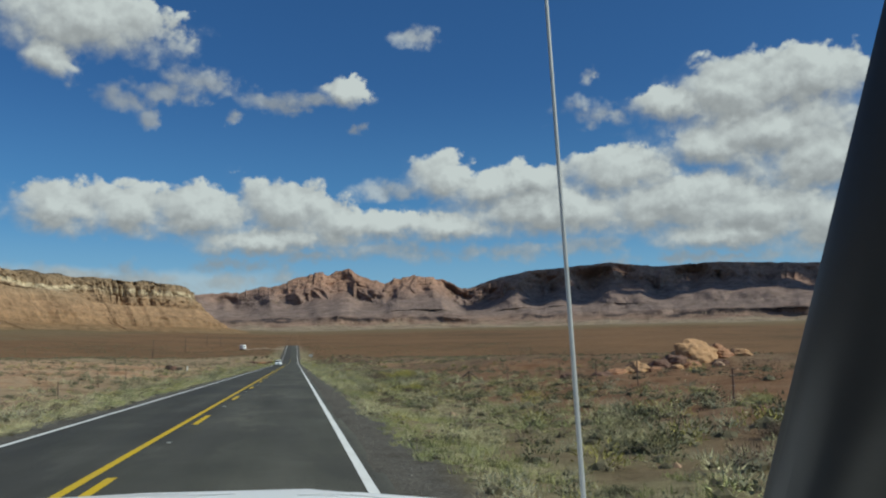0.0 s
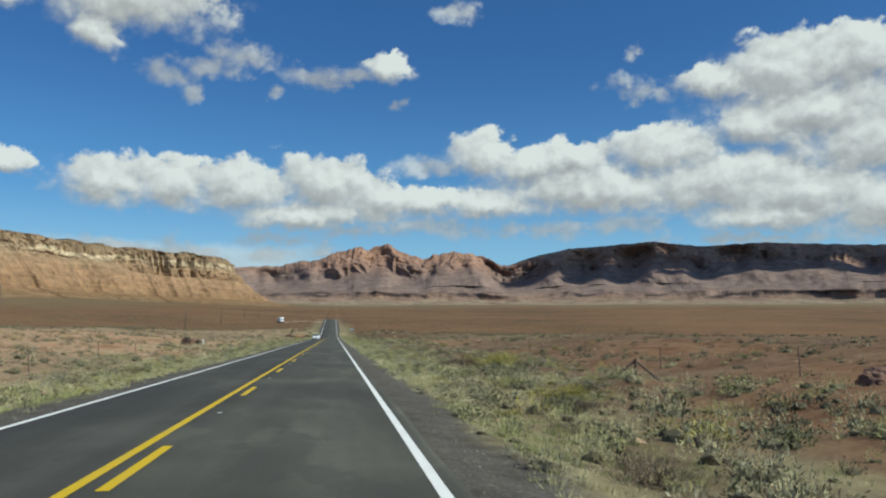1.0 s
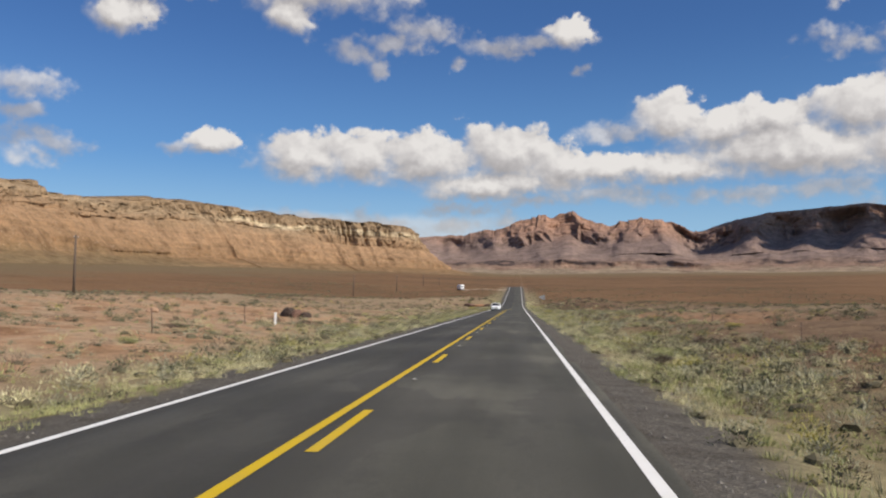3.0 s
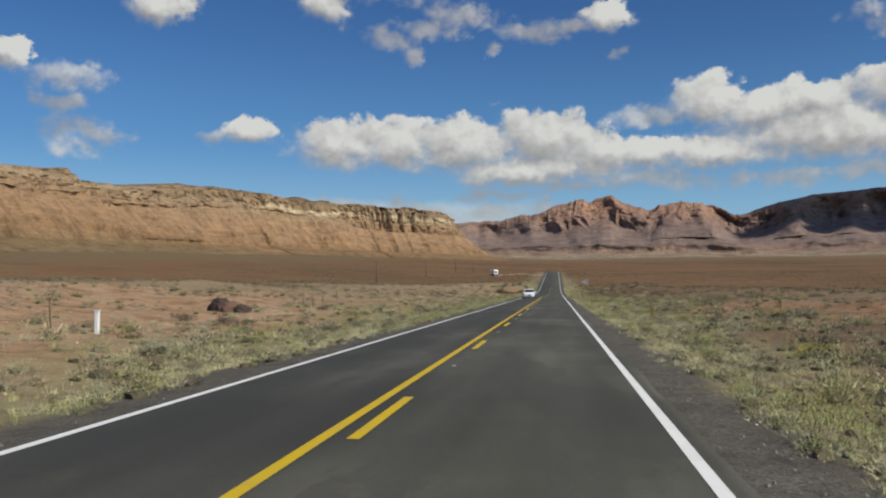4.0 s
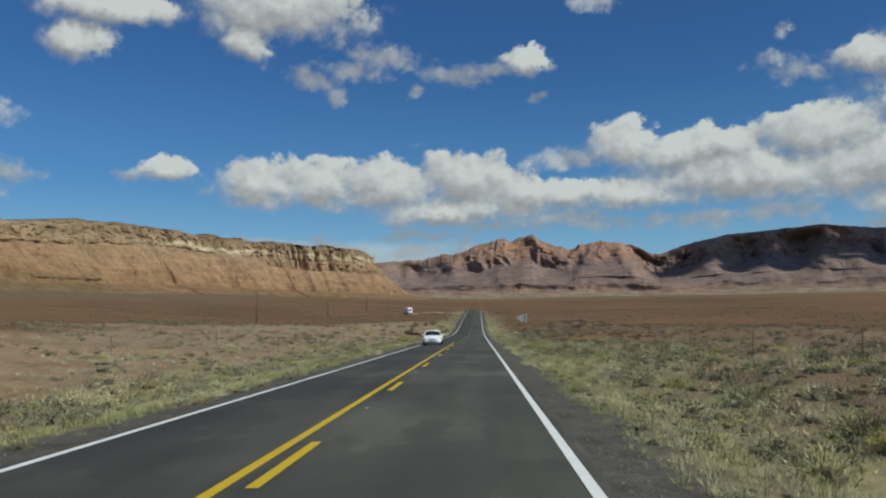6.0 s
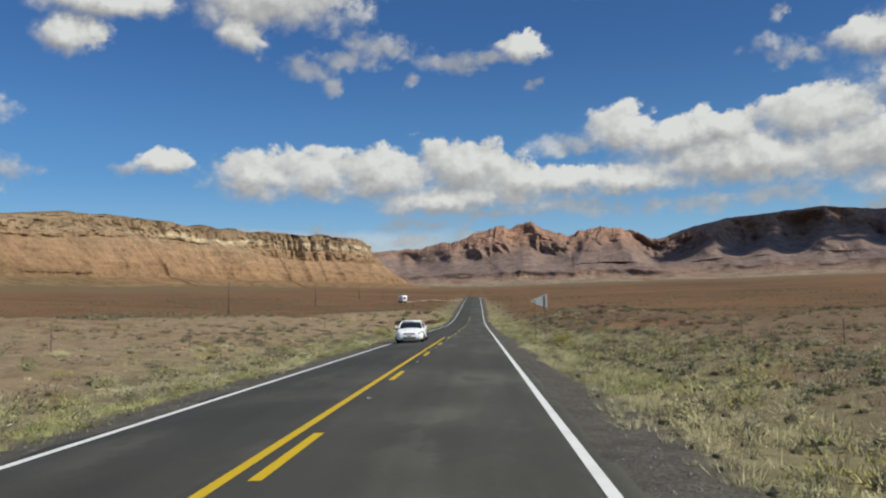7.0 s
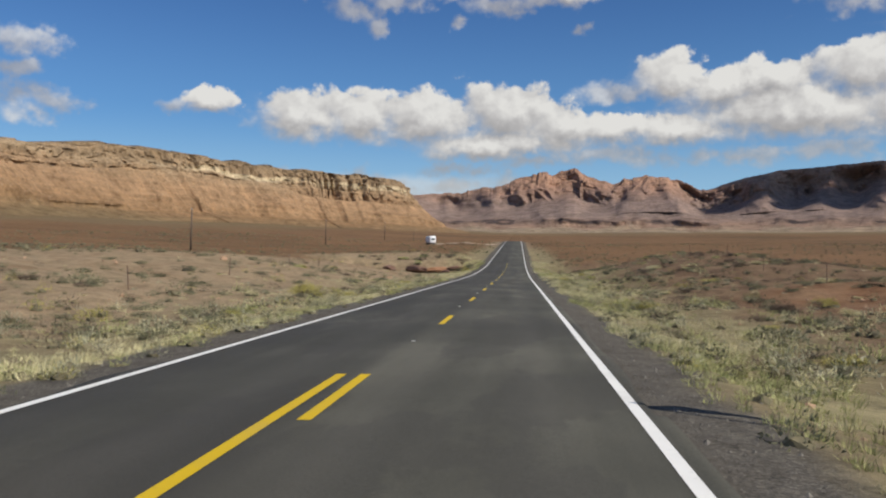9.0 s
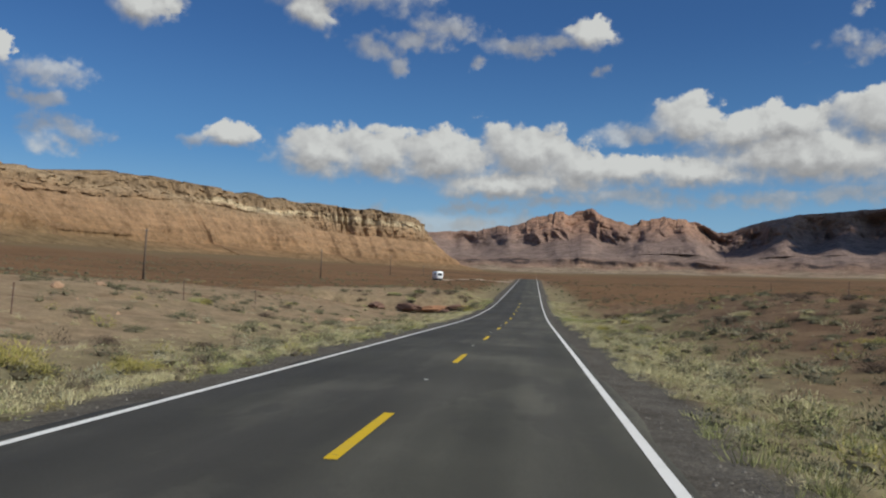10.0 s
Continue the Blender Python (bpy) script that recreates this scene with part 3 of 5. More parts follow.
# ---- far mountains ----
SKYLINE = [(-40, 3.4), (-20, 4.1), (-9, 4.3), (-6.5, 4.35), (-3.5, 4.58), (-1.2, 5.0), (0.0, 5.5), (1.3, 5.85), (2.3, 5.72), (3.0, 6.02), (3.6, 6.1), (4.3, 5.65),
           (6.2, 5.08), (6.9, 5.46), (8.4, 5.58), (10.0, 5.42), (11.0, 4.95), (11.8, 4.62), (13.6, 5.28), (16.1, 5.8), (18.5, 5.95), (21.6, 6.2), (24.6, 5.8),
           (28.8, 5.95), (33.8, 5.6), (40, 5.3), (60, 4.4), (80, 3.4), (110, 2.2)]


def build_range(crest_at, mat, salt):
    """An escarpment: hard beds stand as cliffs, sinuous in plan, over talus; its crest follows the skyline."""
    bearing = np.concatenate([np.linspace(-34, -12, 90, endpoint=False), np.linspace(-12, 42, 1050, endpoint=False), np.linspace(42, 100, 170)])
    rise = np.concatenate([np.linspace(0, 0.12, 14, endpoint=False), np.linspace(0.12, 0.26, 34, endpoint=False), np.linspace(0.26, 0.56, 36, endpoint=False), np.linspace(0.56, 1.0, 76)])
    A, H = np.meshgrid(bearing, rise)
    bent = A + 0.10 * rough2(A * 1.3, H * 4, salt + 3)
    east = ease(A, 11.0, 14.0)
    # plan distance in front of the crest: talus below, cliffs above, their feet uneven
    up = H + (0.12 * rough2(A * 0.6, A * 0, salt + 12) - 0.04 * east + 0.05 * rough2(A * 1.7, H * 3, salt + 13) * ease(H, 0.5, 0.6)) * ease(H, 0.25, 0.5) * (1 - ease(H, 0.75, 0.97))
    stepped = np.interp(up, [0, 0.10, 0.15, 0.21, 0.225, 0.42, 0.60, 0.64, 0.79, 0.82, 0.985, 1.0], [1000, 790, 765, 757, 725, 410, 205, 182, 138, 100, 52, 0])
    even = np.interp(up, [0, 0.10, 0.42, 0.66, 0.86, 1.0], [1000, 800, 420, 180, 70, 0])
    hard = ease(rough_sum(A * 0.55, A * 0, 2, salt + 5), -0.8, 0.5)
    keen = np.where(H < 0.33, 0.25 + 0.6 * hard, ease(rough_sum(A * 0.33, A * 0, 2, salt + 8), -0.6, 0.1) * (1 - east) + 0.8 * east)
    keen = keen * np.where(H < 0.33, 1.0, ease(A, -3.0, -0.5))
    ahead = even + (stepped - even) * keen
    # rounded spurs that carry the talus, sharp ravines and cracks in the cliffs alone
    wall = ease(up, 0.57, 0.66) * ease(A, -2.5, 0.0)
    slack = ease(H, 0.03, 0.3) * (1 - ease(H, 0.8, 1.0))
    ahead = ahead + 110 * slack * rough_sum(bent / 3.2 + 0.6 * H, H * 0.9, 2, salt + 20) + 7 * slack * rough_sum(bent / 0.8 + H * 3, H * 7, 3, salt + 24)
    spur = ridges(bent / 1.5 + 0.35 * rough2(A * 0.9, H * 4, salt + 31), H * 1.6, 2, salt + 40)
    crack = ridges(bent / 0.5, H * 3.5, 2, salt + 60)
    ahead = ahead + ((spur - 0.45) * 120 + (crack - 0.4) * 15) * wall * (1 - ease(H, 0.84, 1.0))
    ahead = ahead + (3 + 7 * wall) * rough_sum(A * 3.0, H * 16, 3, salt + 80) * ease(H, 0.02, 0.2) * (1 - ease(H, 0.9, 1.0))
    el = np.interp(bearing, *zip(*SKYLINE))
    jag = (0.085 * rough_sum(bearing * 2.2, bearing * 0, 3, salt) + 0.04 * np.sign(rough2(bearing * 3, bearing * 0, salt + 7))) * (1 - 0.8 * ease(bearing, 11, 13)) * ease(bearing, -7, -3)
    ax = np.radians(bearing)
    crest = crest_at * np.tan(np.radians(el)) + 1.7
    foot = land(np.sin(ax) * (crest_at - 1000), 138 + np.cos(ax) * (crest_at - 1000)) - 6
    dist = np.vstack([crest_at - ahead, np.full((1, len(bearing)), crest_at + 160.0)])
    Z = np.vstack([foot + (crest - foot) * H + crest_at * np.radians(jag) * ease(H, 0.72, 0.96), (foot + (crest - foot) * 0.9)[None]])
    return mesh_of("mountain_range", np.stack([np.sin(ax) * dist, 138 + np.cos(ax) * dist, Z], -1).reshape(-1, 3), grid_faces(len(rise) + 1, len(bearing)), mat, False)


tagged(new("mountain_range", build_range(4380.0, M_RANGE, 1.0)), "distant purple-brown rocky mountain range with cliff bands", "mountains", kind="structure")


# ---- grass and brush ----
def blades(name, at, size, count, wide, mat, rng, lean=0.55, spread_=0.35):
    """Tufts of thin upright blades, all in one mesh. at: feet of the tufts, size: their heights."""
    n = len(at) * count
    foot = np.repeat(at, count, 0)
    tall = np.repeat(size, count) * rng.uniform(0.45, 1.0, n)
    turn = rng.uniform(0, 2 * np.pi, n)
    out = np.stack([np.cos(turn), np.sin(turn), 0 * turn], -1)
    start = foot + out * (rng.uniform(0, spread_, n) * np.repeat(size, count))[:, None]
    bow = rng.uniform(0.05, lean, n)
    tip = start + out * (tall * bow)[:, None] + np.stack([0 * tall, 0 * tall, tall * (1 - 0.45 * (bow / lean) ** 2)], -1)
    spin = rng.uniform(0, 2 * np.pi, n)
    side = np.stack([np.cos(spin), np.sin(spin), 0 * spin], -1) * (wide * rng.uniform(0.6, 1.4, n))[:, None]
    start[:, 2] -= 0.03
    verts = np.stack([start - side, start + side, tip], 1).reshape(-1, 3)
    return mesh_of(name, verts, np.arange(3 * n).reshape(-1, 3), mat)


def leaves(at, size, count, leaf, rng, squash=0.7, slim=0.34, long=1.9):
    """Corners of small leaves strewn through domes. Returns them for one mesh."""
    n = len(at) * count
    d = rng.normal(size=(n, 3))
    d /= np.linalg.norm(d, axis=1)[:, None]
    d[:, 2] = np.abs(d[:, 2])
    lobes = 0.75 + 0.35 * np.sin(d[:, 0] * 5 + np.repeat(rng.uniform(0, 6, len(at)), count)) * np.cos(d[:, 1] * 4)
    r = rng.uniform(0.25, 1.0, n) ** 0.4 * lobes
    s = np.repeat(size, count)
    c = np.repeat(at, count, 0) + d * (r * s)[:, None] * (1, 1, squash)
    a, b = rng.normal(size=(n, 3)), 0.55 * rng.normal(size=(n, 3)) + d
    b[:, 2] += 0.45
    a /= np.linalg.norm(a, axis=1)[:, None]
    b /= np.linalg.norm(b, axis=1)[:, None]
    w = (s * leaf * rng.uniform(0.6, 1.4, n))[:, None]
    return np.stack([c - a * w * slim, c + a * w * slim, c + b * w * long], 1).reshape(-1, 3)


def domes(at, size, rng, squash=0.75):
    """Lumpy closed mounds that darken the insides of low shrubs. Returns corners and triangles."""
    ring = np.radians([0, 60, 120, 180, 240, 300])
    low, mid = np.stack([np.cos(ring), np.sin(ring), 0 * ring - 0.1], -1), np.stack([0.8 * np.cos(ring + 0.5), 0.8 * np.sin(ring + 0.5), 0 * ring + 0.6], -1)
    unit = np.vstack([low, mid, [(0, 0, 1.0)]])
    tri = [t for i in range(6) for t in ((i, (i + 1) % 6, 6 + i), ((i + 1) % 6, 6 + (i + 1) % 6, 6 + i), (6 + i, 6 + (i + 1) % 6, 12))]
    n = len(at)
    v = unit[None] * rng.uniform(0.65, 1.2, (n, 13, 1)) + rng.normal(0, 0.09, (n, 13, 3))
    v = at[:, None, :] + v * size[:, None, None] * np.array([1, 1, squash])
    return v.reshape(-1, 3), ((np.arange(n) * 13)[:, None, None] + np.array(tri)[None]).reshape(-1, 3)


# dark colour of the domes under the leaves: a clump's inner shade, painted
M_INNER_SHADE = leaf_material("shrub_inner_shade", (0.06, 0.052, 0.034), (0.19, 0.165, 0.10))


def brush_mesh(name, v, at, size, mat, rng, shade_core=0.36):
    """Leaves round dark domes that stand for the shade within, in one mesh."""
    core_v, core_f = domes(at, size * shade_core, rng, 0.72)
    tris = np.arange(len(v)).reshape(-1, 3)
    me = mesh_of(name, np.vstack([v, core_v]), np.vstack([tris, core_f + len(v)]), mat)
    me.materials.append(M_INNER_SHADE)
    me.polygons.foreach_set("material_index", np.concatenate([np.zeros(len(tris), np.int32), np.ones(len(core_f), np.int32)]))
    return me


def strewn(rng, n, x0, x1, y0, y1, keep=None):
    x, y = rng.uniform(x0, x1, n), rng.uniform(y0, y1, n)
    if keep is not None:
        ok = rng.uniform(0, 1, n) < keep(x, y)
        x, y = x[ok], y[ok]
    return np.stack([x, y, ground_height(x, y)], -1)


rng = np.random.default_rng(7)


def bunchy(x, y):
    return np.clip(0.6 + 0.6 * rough_sum(x / 2.2, y / 5.0, 3, 61.0), 0.22, 1)


for title, edge_x, side, count in (("verge_grass", 1.0, 1, 34000), ("verge_grass", -7.95, -1, 30000)):
    far_x = edge_x + side * 8.5
    at = strewn(rng, count, min(edge_x, far_x), max(edge_x, far_x), 2, 430,
                lambda x, y: np.maximum(bunchy(x, y), 0.75 * (1 - ease(np.abs(x - edge_x), 1.0, 2.2))) * (1 - ease(np.abs(x - edge_x), 1.6, 6.0) * 0.88) * ease(np.abs(x - edge_x) + 0.6 * rough2(x / 2, y / 4, 66.0), 0.0, 0.45))
    green = rough_sum(at[:, 0] / 4, at[:, 1] / 9, 3, 71.0) > 0.2
    size = rng.uniform(0.09, 0.27, len(at)) * (0.8 + 0.5 * ease(rough_sum(at[:, 0] / 3, at[:, 1] / 6, 2, 77.0), -0.3, 0.9))
    tagged(new(title, blades(title, at[~green], size[~green], 24, 0.006, M_GRASS, rng, 1.3, 0.7)), "dry straw-coloured bunch grass along the road's verge", "grass", kind="stuff")
    tagged(new(title, blades(title, at[green], size[green], 24, 0.006, M_GREEN, rng, 1.3, 0.7)), "yellow-green bunch grass along the road's verge", "grass", kind="stuff")


def brush_keep(x, y):
    return np.clip(0.42 + 0.7 * rough_sum(x / 14, y / 14, 3, 81.0), 0.08, 1)


for side, start in ((1, 5.5), (-1, -12.0)):
    for depth0, depth1, count, leaf_count, leaf in ((0, 40, 6400, 170, 0.085), (40, 92, 12000, 24, 0.20)):
        u = depth0 + (depth1 - depth0) * rng.uniform(0, 1, count)
        x, y = start + side * u, rng.uniform(-2, 440, count)
        ok = rng.uniform(0, 1, count) < brush_keep(x, y) * (1.0 if side > 0 else 0.85)
        at = np.stack([x[ok], y[ok], ground_height(x[ok], y[ok])], -1)
        size = rng.uniform(0.18, 0.52, len(at)) * (1.25 if depth0 == 0 else 1.0) * np.where(rng.uniform(0, 1, len(at)) < 0.16, 1.6, 1.0)
        kind = rng.choice(3, len(at), p=(0.62, 0.10, 0.28))
        for k, (title, mat, label) in enumerate((("sagebrush", M_SAGE, "low grey-green sagebrush scattered over the desert"),
                                                 ("rabbitbrush", M_RABBIT, "small yellow-green rabbitbrush scattered over the desert"),
                                                 ("dry_brush", M_TWIG, "dead brown brush scattered over the desert"))):
            v = leaves(at[kind == k], size[kind == k], leaf_count, leaf, rng, 0.8, *((0.42, 1.1) if k == 0 else (0.2, 1.7)))
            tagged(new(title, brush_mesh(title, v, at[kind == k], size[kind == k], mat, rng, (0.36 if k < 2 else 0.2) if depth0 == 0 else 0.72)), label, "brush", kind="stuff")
    for depth, power, count, tuft, wide, tall in ((14, 1.1, 4500, 40, 0.006, 0.34), (60, 1.2, 11000, 13, 0.010, 0.26)):
        u = rng.uniform(0, 1, count) ** power * depth
        x, y = (start - side * 3.2) + side * u, rng.uniform(-2, 430, count)
        ok = rng.uniform(0, 1, count) < (1 - 0.6 * ease(y, 265, 290) * ease(np.abs(x - MID), 7.4, 9.2)) * bunchy(x, y) * ((0.9 - 0.4 * ease(x, 4, 8)) if side > 0 else 0.75 - 0.26 * ease(y, 190, 260) * ease(np.abs(x + 3.5), 9, 13))
        at = np.stack([x[ok], y[ok], ground_height(x[ok], y[ok])], -1)
        size = tall * rng.uniform(0.3, 1.0, len(at))
        grey = rough_sum(at[:, 0] / 5, at[:, 1] / 5, 3, 97.0) + rng.uniform(-0.5, 0.5, len(at))
        for pick, mat, label in ((grey > 0.2, M_TUFT, "grey-green tufts on bare soil"), ((grey <= 0.2) & (grey > -0.35), M_GRASS, "sparse dry bunch grass on bare soil"),
                                 ((grey <= -0.35) & (grey > -0.65), M_GREEN, "yellow-green grass tufts on bare soil"), (grey <= -0.65, M_TWIG, "dead brown tufts on bare soil")):
            tagged(new("bunch_grass", blades("bunch_grass", at[pick], size[pick], tuft, wide, mat, rng, 1.0, 0.7)), label, "grass", kind="stuff")
    # soft low clumps close to the road
    for title, mat, count, tall, label in (("grass_mound", M_GRASS, 1000, 0.50, "soft mounds of dry straw grass beside the road"), ("grass_mound", M_GREEN, 800, 0.46, "soft yellow-green grass mounds beside the road"),
                                           ("grass_mound", M_TUFT, 950, 0.50, "soft grey-green mounds beside the road"), ("low_rabbitbrush", M_RABBIT, 240, 0.55, "low yellow-green rabbitbrush beside the road"),
                                           ("low_sagebrush", M_SAGE, 800, 0.55, "low dark grey-green sage beside the road"), ("dead_tuft", M_TWIG, 600, 0.45, "dead brown tufts beside the road")):
        u = 0.1 + 13 * rng.uniform(0, 1, count) ** 1.25
        x, y = (start - side * 4.2) + side * u, rng.uniform(-2, 330, count)
        ok = rng.uniform(0, 1, count) < (1 - 0.75 * ease(y, 265, 290) * ease(np.abs(x - MID), 7.4, 9.2)) * np.clip(0.75 + 0.5 * rough_sum(x / 4, y / 7, 2, 55.0 + len(label)), 0.2, 1) * (1 if side > 0 else 1 - 0.75 * ease(-x, 11.5, 15))
        at = np.stack([x[ok], y[ok], ground_height(x[ok], y[ok])], -1)
        size = 1.25 * tall * rng.uniform(0.45, 1.25, len(at)) * (0.6 + 0.4 * ease(np.abs(at[:, 0] - MID), 5.5, 8))
        v = leaves(at, size, 165, 0.095, rng, 0.85, *((0.4, 1.1) if mat == M_SAGE else (0.19, 1.8)))
        tagged(new(title, brush_mesh(title, v, at, size, mat, rng)), label, "brush" if "brush" in title else "grass", kind="stuff")
    at = strewn(rng, 4000, *((2.0, 60.0) if side > 0 else (-60.0, -9.0)), -2, 430, lambda x, y: np.clip(0.3 + rough_sum(x / 9, y / 9, 2, 91.0), 0.03, 1))
    rad = rng.uniform(0.03, 0.10, len(at)) * rng.uniform(0.6, 2.0, len(at))
    knob = np.array([(1, 0, 0), (0, 1, 0), (-1, 0, 0), (0, -1, 0), (0, 0, 0.8), (0, 0, -0.6)], float)
    v = at[:, None, :] + knob[None] * rad[:, None, None] * rng.uniform(0.6, 1.25, (len(at), 6, 3)) + rng.normal(0, 0.12, (len(at), 6, 3)) * rad[:, None, None]
    tri = np.array([(0, 1, 4), (1, 2, 4), (2, 3, 4), (3, 0, 4), (1, 0, 5), (2, 1, 5), (3, 2, 5), (0, 3, 5)])
    f = (np.arange(len(at)) * 6)[:, None, None] + tri[None]
    tagged(new("loose_stones", mesh_of("loose_stones", v.reshape(-1, 3), f.reshape(-1, 3), M_STONE)), "pale and red stones scattered over the soil", "stones", kind="stuff")
# loose gravel on both shoulders
M_GRAVEL = simple("shoulder_gravel", (0.16, 0.145, 0.125), 0.9, 0, 3.0, 0.5, 0.3)
for x0, x1, count in ((0.4, 2.2, 5200), (-8.6, -7.45, 2600)):
    at = strewn(rng, count, x0, x1, 3, 300, lambda x, y: 1 - 0.8 * ease(np.abs(x - MID), 4.6, 5.6))
    rad = 0.012 + 0.03 * rng.uniform(0, 1, len(at)) ** 2.5
    v = at[:, None, :] + knob[None] * rad[:, None, None] * rng.uniform(0.6, 1.25, (len(at), 6, 3))
    f = (np.arange(len(at)) * 6)[:, None, None] + tri[None]
    tagged(new("gravel", mesh_of("gravel", v.reshape(-1, 3), f.reshape(-1, 3), M_GRAVEL)), "loose grey gravel along the paved edge", "gravel", kind="stuff")
for x0, x1 in ((1.5, 420), (-420, -9)):
    at = strewn(rng, 3500, max(x0, -160), min(x1, 160), 425, 640, lambda x, y: np.clip(brush_keep(x, y), 0, 1) * ease(np.abs(x - MID), 5, 9))
    v = leaves(at, rng.uniform(0.2, 0.5, len(at)), 20, 0.4, rng, 0.6)
    tagged(new("plain_brush", mesh_of("plain_brush", v, np.arange(len(v)).reshape(-1, 3), M_SAGE)), "dark low scrub on the brown plain", "brush", kind="stuff")


# ---- cloud that shades the eastern range ----
M_CLOUD = simple("cloud_white", (0.85, 0.85, 0.86), 1.0, 0, 0.004, 0.1)


def build_cloud():
    """Flat-based heaps of one long cumulus."""
    r = random.Random(5)
    bm = bmesh.new()
    for k in range(270):
        a = radians(13.0 + 36 * r.random())
        back_ = r.random() ** 1.1
        reach = 4400 - 430 * back_
        p = Vector((math.sin(a) * reach, 138 + math.cos(a) * reach, 440 - 270 * back_)) + sun_way * (2700 / sun_way.z)
        geo = bmesh.ops.create_icosphere(bm, subdivisions=2, radius=1.0)
        s = Vector((r.uniform(45, 95), r.uniform(40, 80), r.uniform(40, 80)))
        for v in geo["verts"]:
            n = noise.fractal(v.co * 1.7 + Vector((k * 9.1, 0, 0)), 0.8, 2.0, 4)
            c = v.co * (1 + 0.5 * n)
            v.co = p + Vector((c.x * s.x, c.y * s.y, max(c.z, -0.25) * s.z))
    return part("cloud", bm, M_CLOUD, smooth=True)


tagged(build_cloud(), "white flat-based cumulus cloud over the eastern range", "cloud", kind="structure")


# ---- shapes for things ----
def box(bm, size, at=(0, 0, 0), bevel=0.0, turn=None):
    geo = bmesh.ops.create_cube(bm, size=1.0)
    m = Matrix.Translation(at) @ (turn or Matrix()) @ Matrix.Diagonal((*size, 1))
    bmesh.ops.transform(bm, matrix=m, verts=geo["verts"])
    if bevel:
        edges = list({e for v in geo["verts"] for e in v.link_edges})
        bmesh.ops.bevel(bm, geom=edges, offset=bevel, segments=2, affect="EDGES", profile=0.6)
    return bm


def rod(bm, a, b, r1, r2=None, sides=10):
    a, b = Vector(a), Vector(b)
    d = b - a
    m = Matrix.Translation((a + b) / 2) @ d.to_track_quat("Z", "Y").to_matrix().to_4x4()
    bmesh.ops.create_cone(bm, cap_ends=True, segments=sides, radius1=r1, radius2=r1 if r2 is None else r2, depth=d.length, matrix=m)
    return bm


def loft(bm, rings, close_ends=True):
    """A skin over rings of equally many points, mirrored in x; each ring runs from the middle below round to the middle above."""
    loops = []
    for ring in rings:
        pts = [Vector(p) for p in ring]
        loops.append([bm.verts.new(p) for p in pts] + [bm.verts.new((-p.x, p.y, p.z)) for p in reversed(pts) if abs(p.x) > 1e-6])
    for a, b in zip(loops, loops[1:]):
        for i in range(len(a)):
            bm.faces.new((a[i], a[(i + 1) % len(a)], b[(i + 1) % len(a)], b[i]))
    if close_ends:
        bm.faces.new(list(reversed(loops[0])))
        bm.faces.new(loops[-1])
    bmesh.ops.recalc_face_normals(bm, faces=bm.faces)
    return bm


def rest(x, y, sink=0.03):
    return float(ground_height(x, y)) - sink


def base(name, x, y, z=None, turn=0.0):
    e = new(name)
    e.matrix_basis = pose(x, y, rest(x, y) if z is None else z, 0, 0, turn)
    return e


# ---- utility poles ----
def utility_pole():
    e = base("utility_pole", -64.6, 199.5)
    part("pole", rod(bmesh.new(), (0, 0, -0.4), (0.06, 0, 8.6), 0.20, 0.14, 12), M_WOOD, e, smooth=True)
    part("crossarm", box(bmesh.new(), (0.11, 1.3, 0.12), (0.12, 0, 8.2), 0.01), M_WOOD, e)
    for k in (-0.55, 0.0, 0.55):
        part("insulator", rod(bmesh.new(), (0.12, k, 8.26), (0.12, k, 8.42), 0.05, 0.03, 8), M_STEEL, e, "grey ceramic insulator")
    return tagged(e, "weathered brown wooden utility pole standing in desert scrub", "utility pole", "pole line")


pole = utility_pole()
for y in (411, 529, 655, 770):
    copy_thing(pole, pose(-65.5, y, rest(-65.5, y), 0, random.uniform(-1, 1), random.uniform(-6, 6)))


# ---- fences ----
def fence_post():
    e = base("fence_post", 13, 26)
    part("post", rod(bmesh.new(), (0, 0, -0.3), (0, 0, 1.25), 0.034, 0.03, 8), M_POST, e)
    part("cap", rod(bmesh.new(), (0, 0, 1.25), (0, 0, 1.28), 0.05, 0.03, 8), M_POST, e)
    for k in (0.35, 0.7, 1.05):
        part("wire_clip", rod(bmesh.new(), (-0.05, 0, k), (0.05, 0, k), 0.012, 0.012, 6), M_STEEL, e)
    return tagged(e, "rusty steel fence post standing in dry brush", "fence post", "fence posts")


post = fence_post()
rnd = random.Random(11)
for k, (x, y) in enumerate([(14.7, 38), (17, 50), (18.5, 62), (18.2, 77), (17.5, 90), (16.5, 104), (16, 118), (15, 134), (13.5, 150), (12.5, 166), (12, 182), (13, 198), (14, 214),
                            (15, 232), (16, 250), (17, 268), (18, 286), (18, 304), (18, 318), (19, 334), (19, 352), (-15.5, 57), (-17, 75), (-18, 92), (-19, 108),
                            (-19.5, 124), (-20, 140), (-20, 156), (-20, 172), (-23, 188), (-25, 201), (-24, 218), (-23, 236), (-22, 254), (-21, 272), (-21, 290),
                            (-22, 308), (-22.5, 326), (-24, 344), (5.1, 170)]):
    copy_thing(post, pose(x, y, rest(x, y), rnd.uniform(-4, 4), rnd.uniform(-4, 4), rnd.uniform(0, 90)))


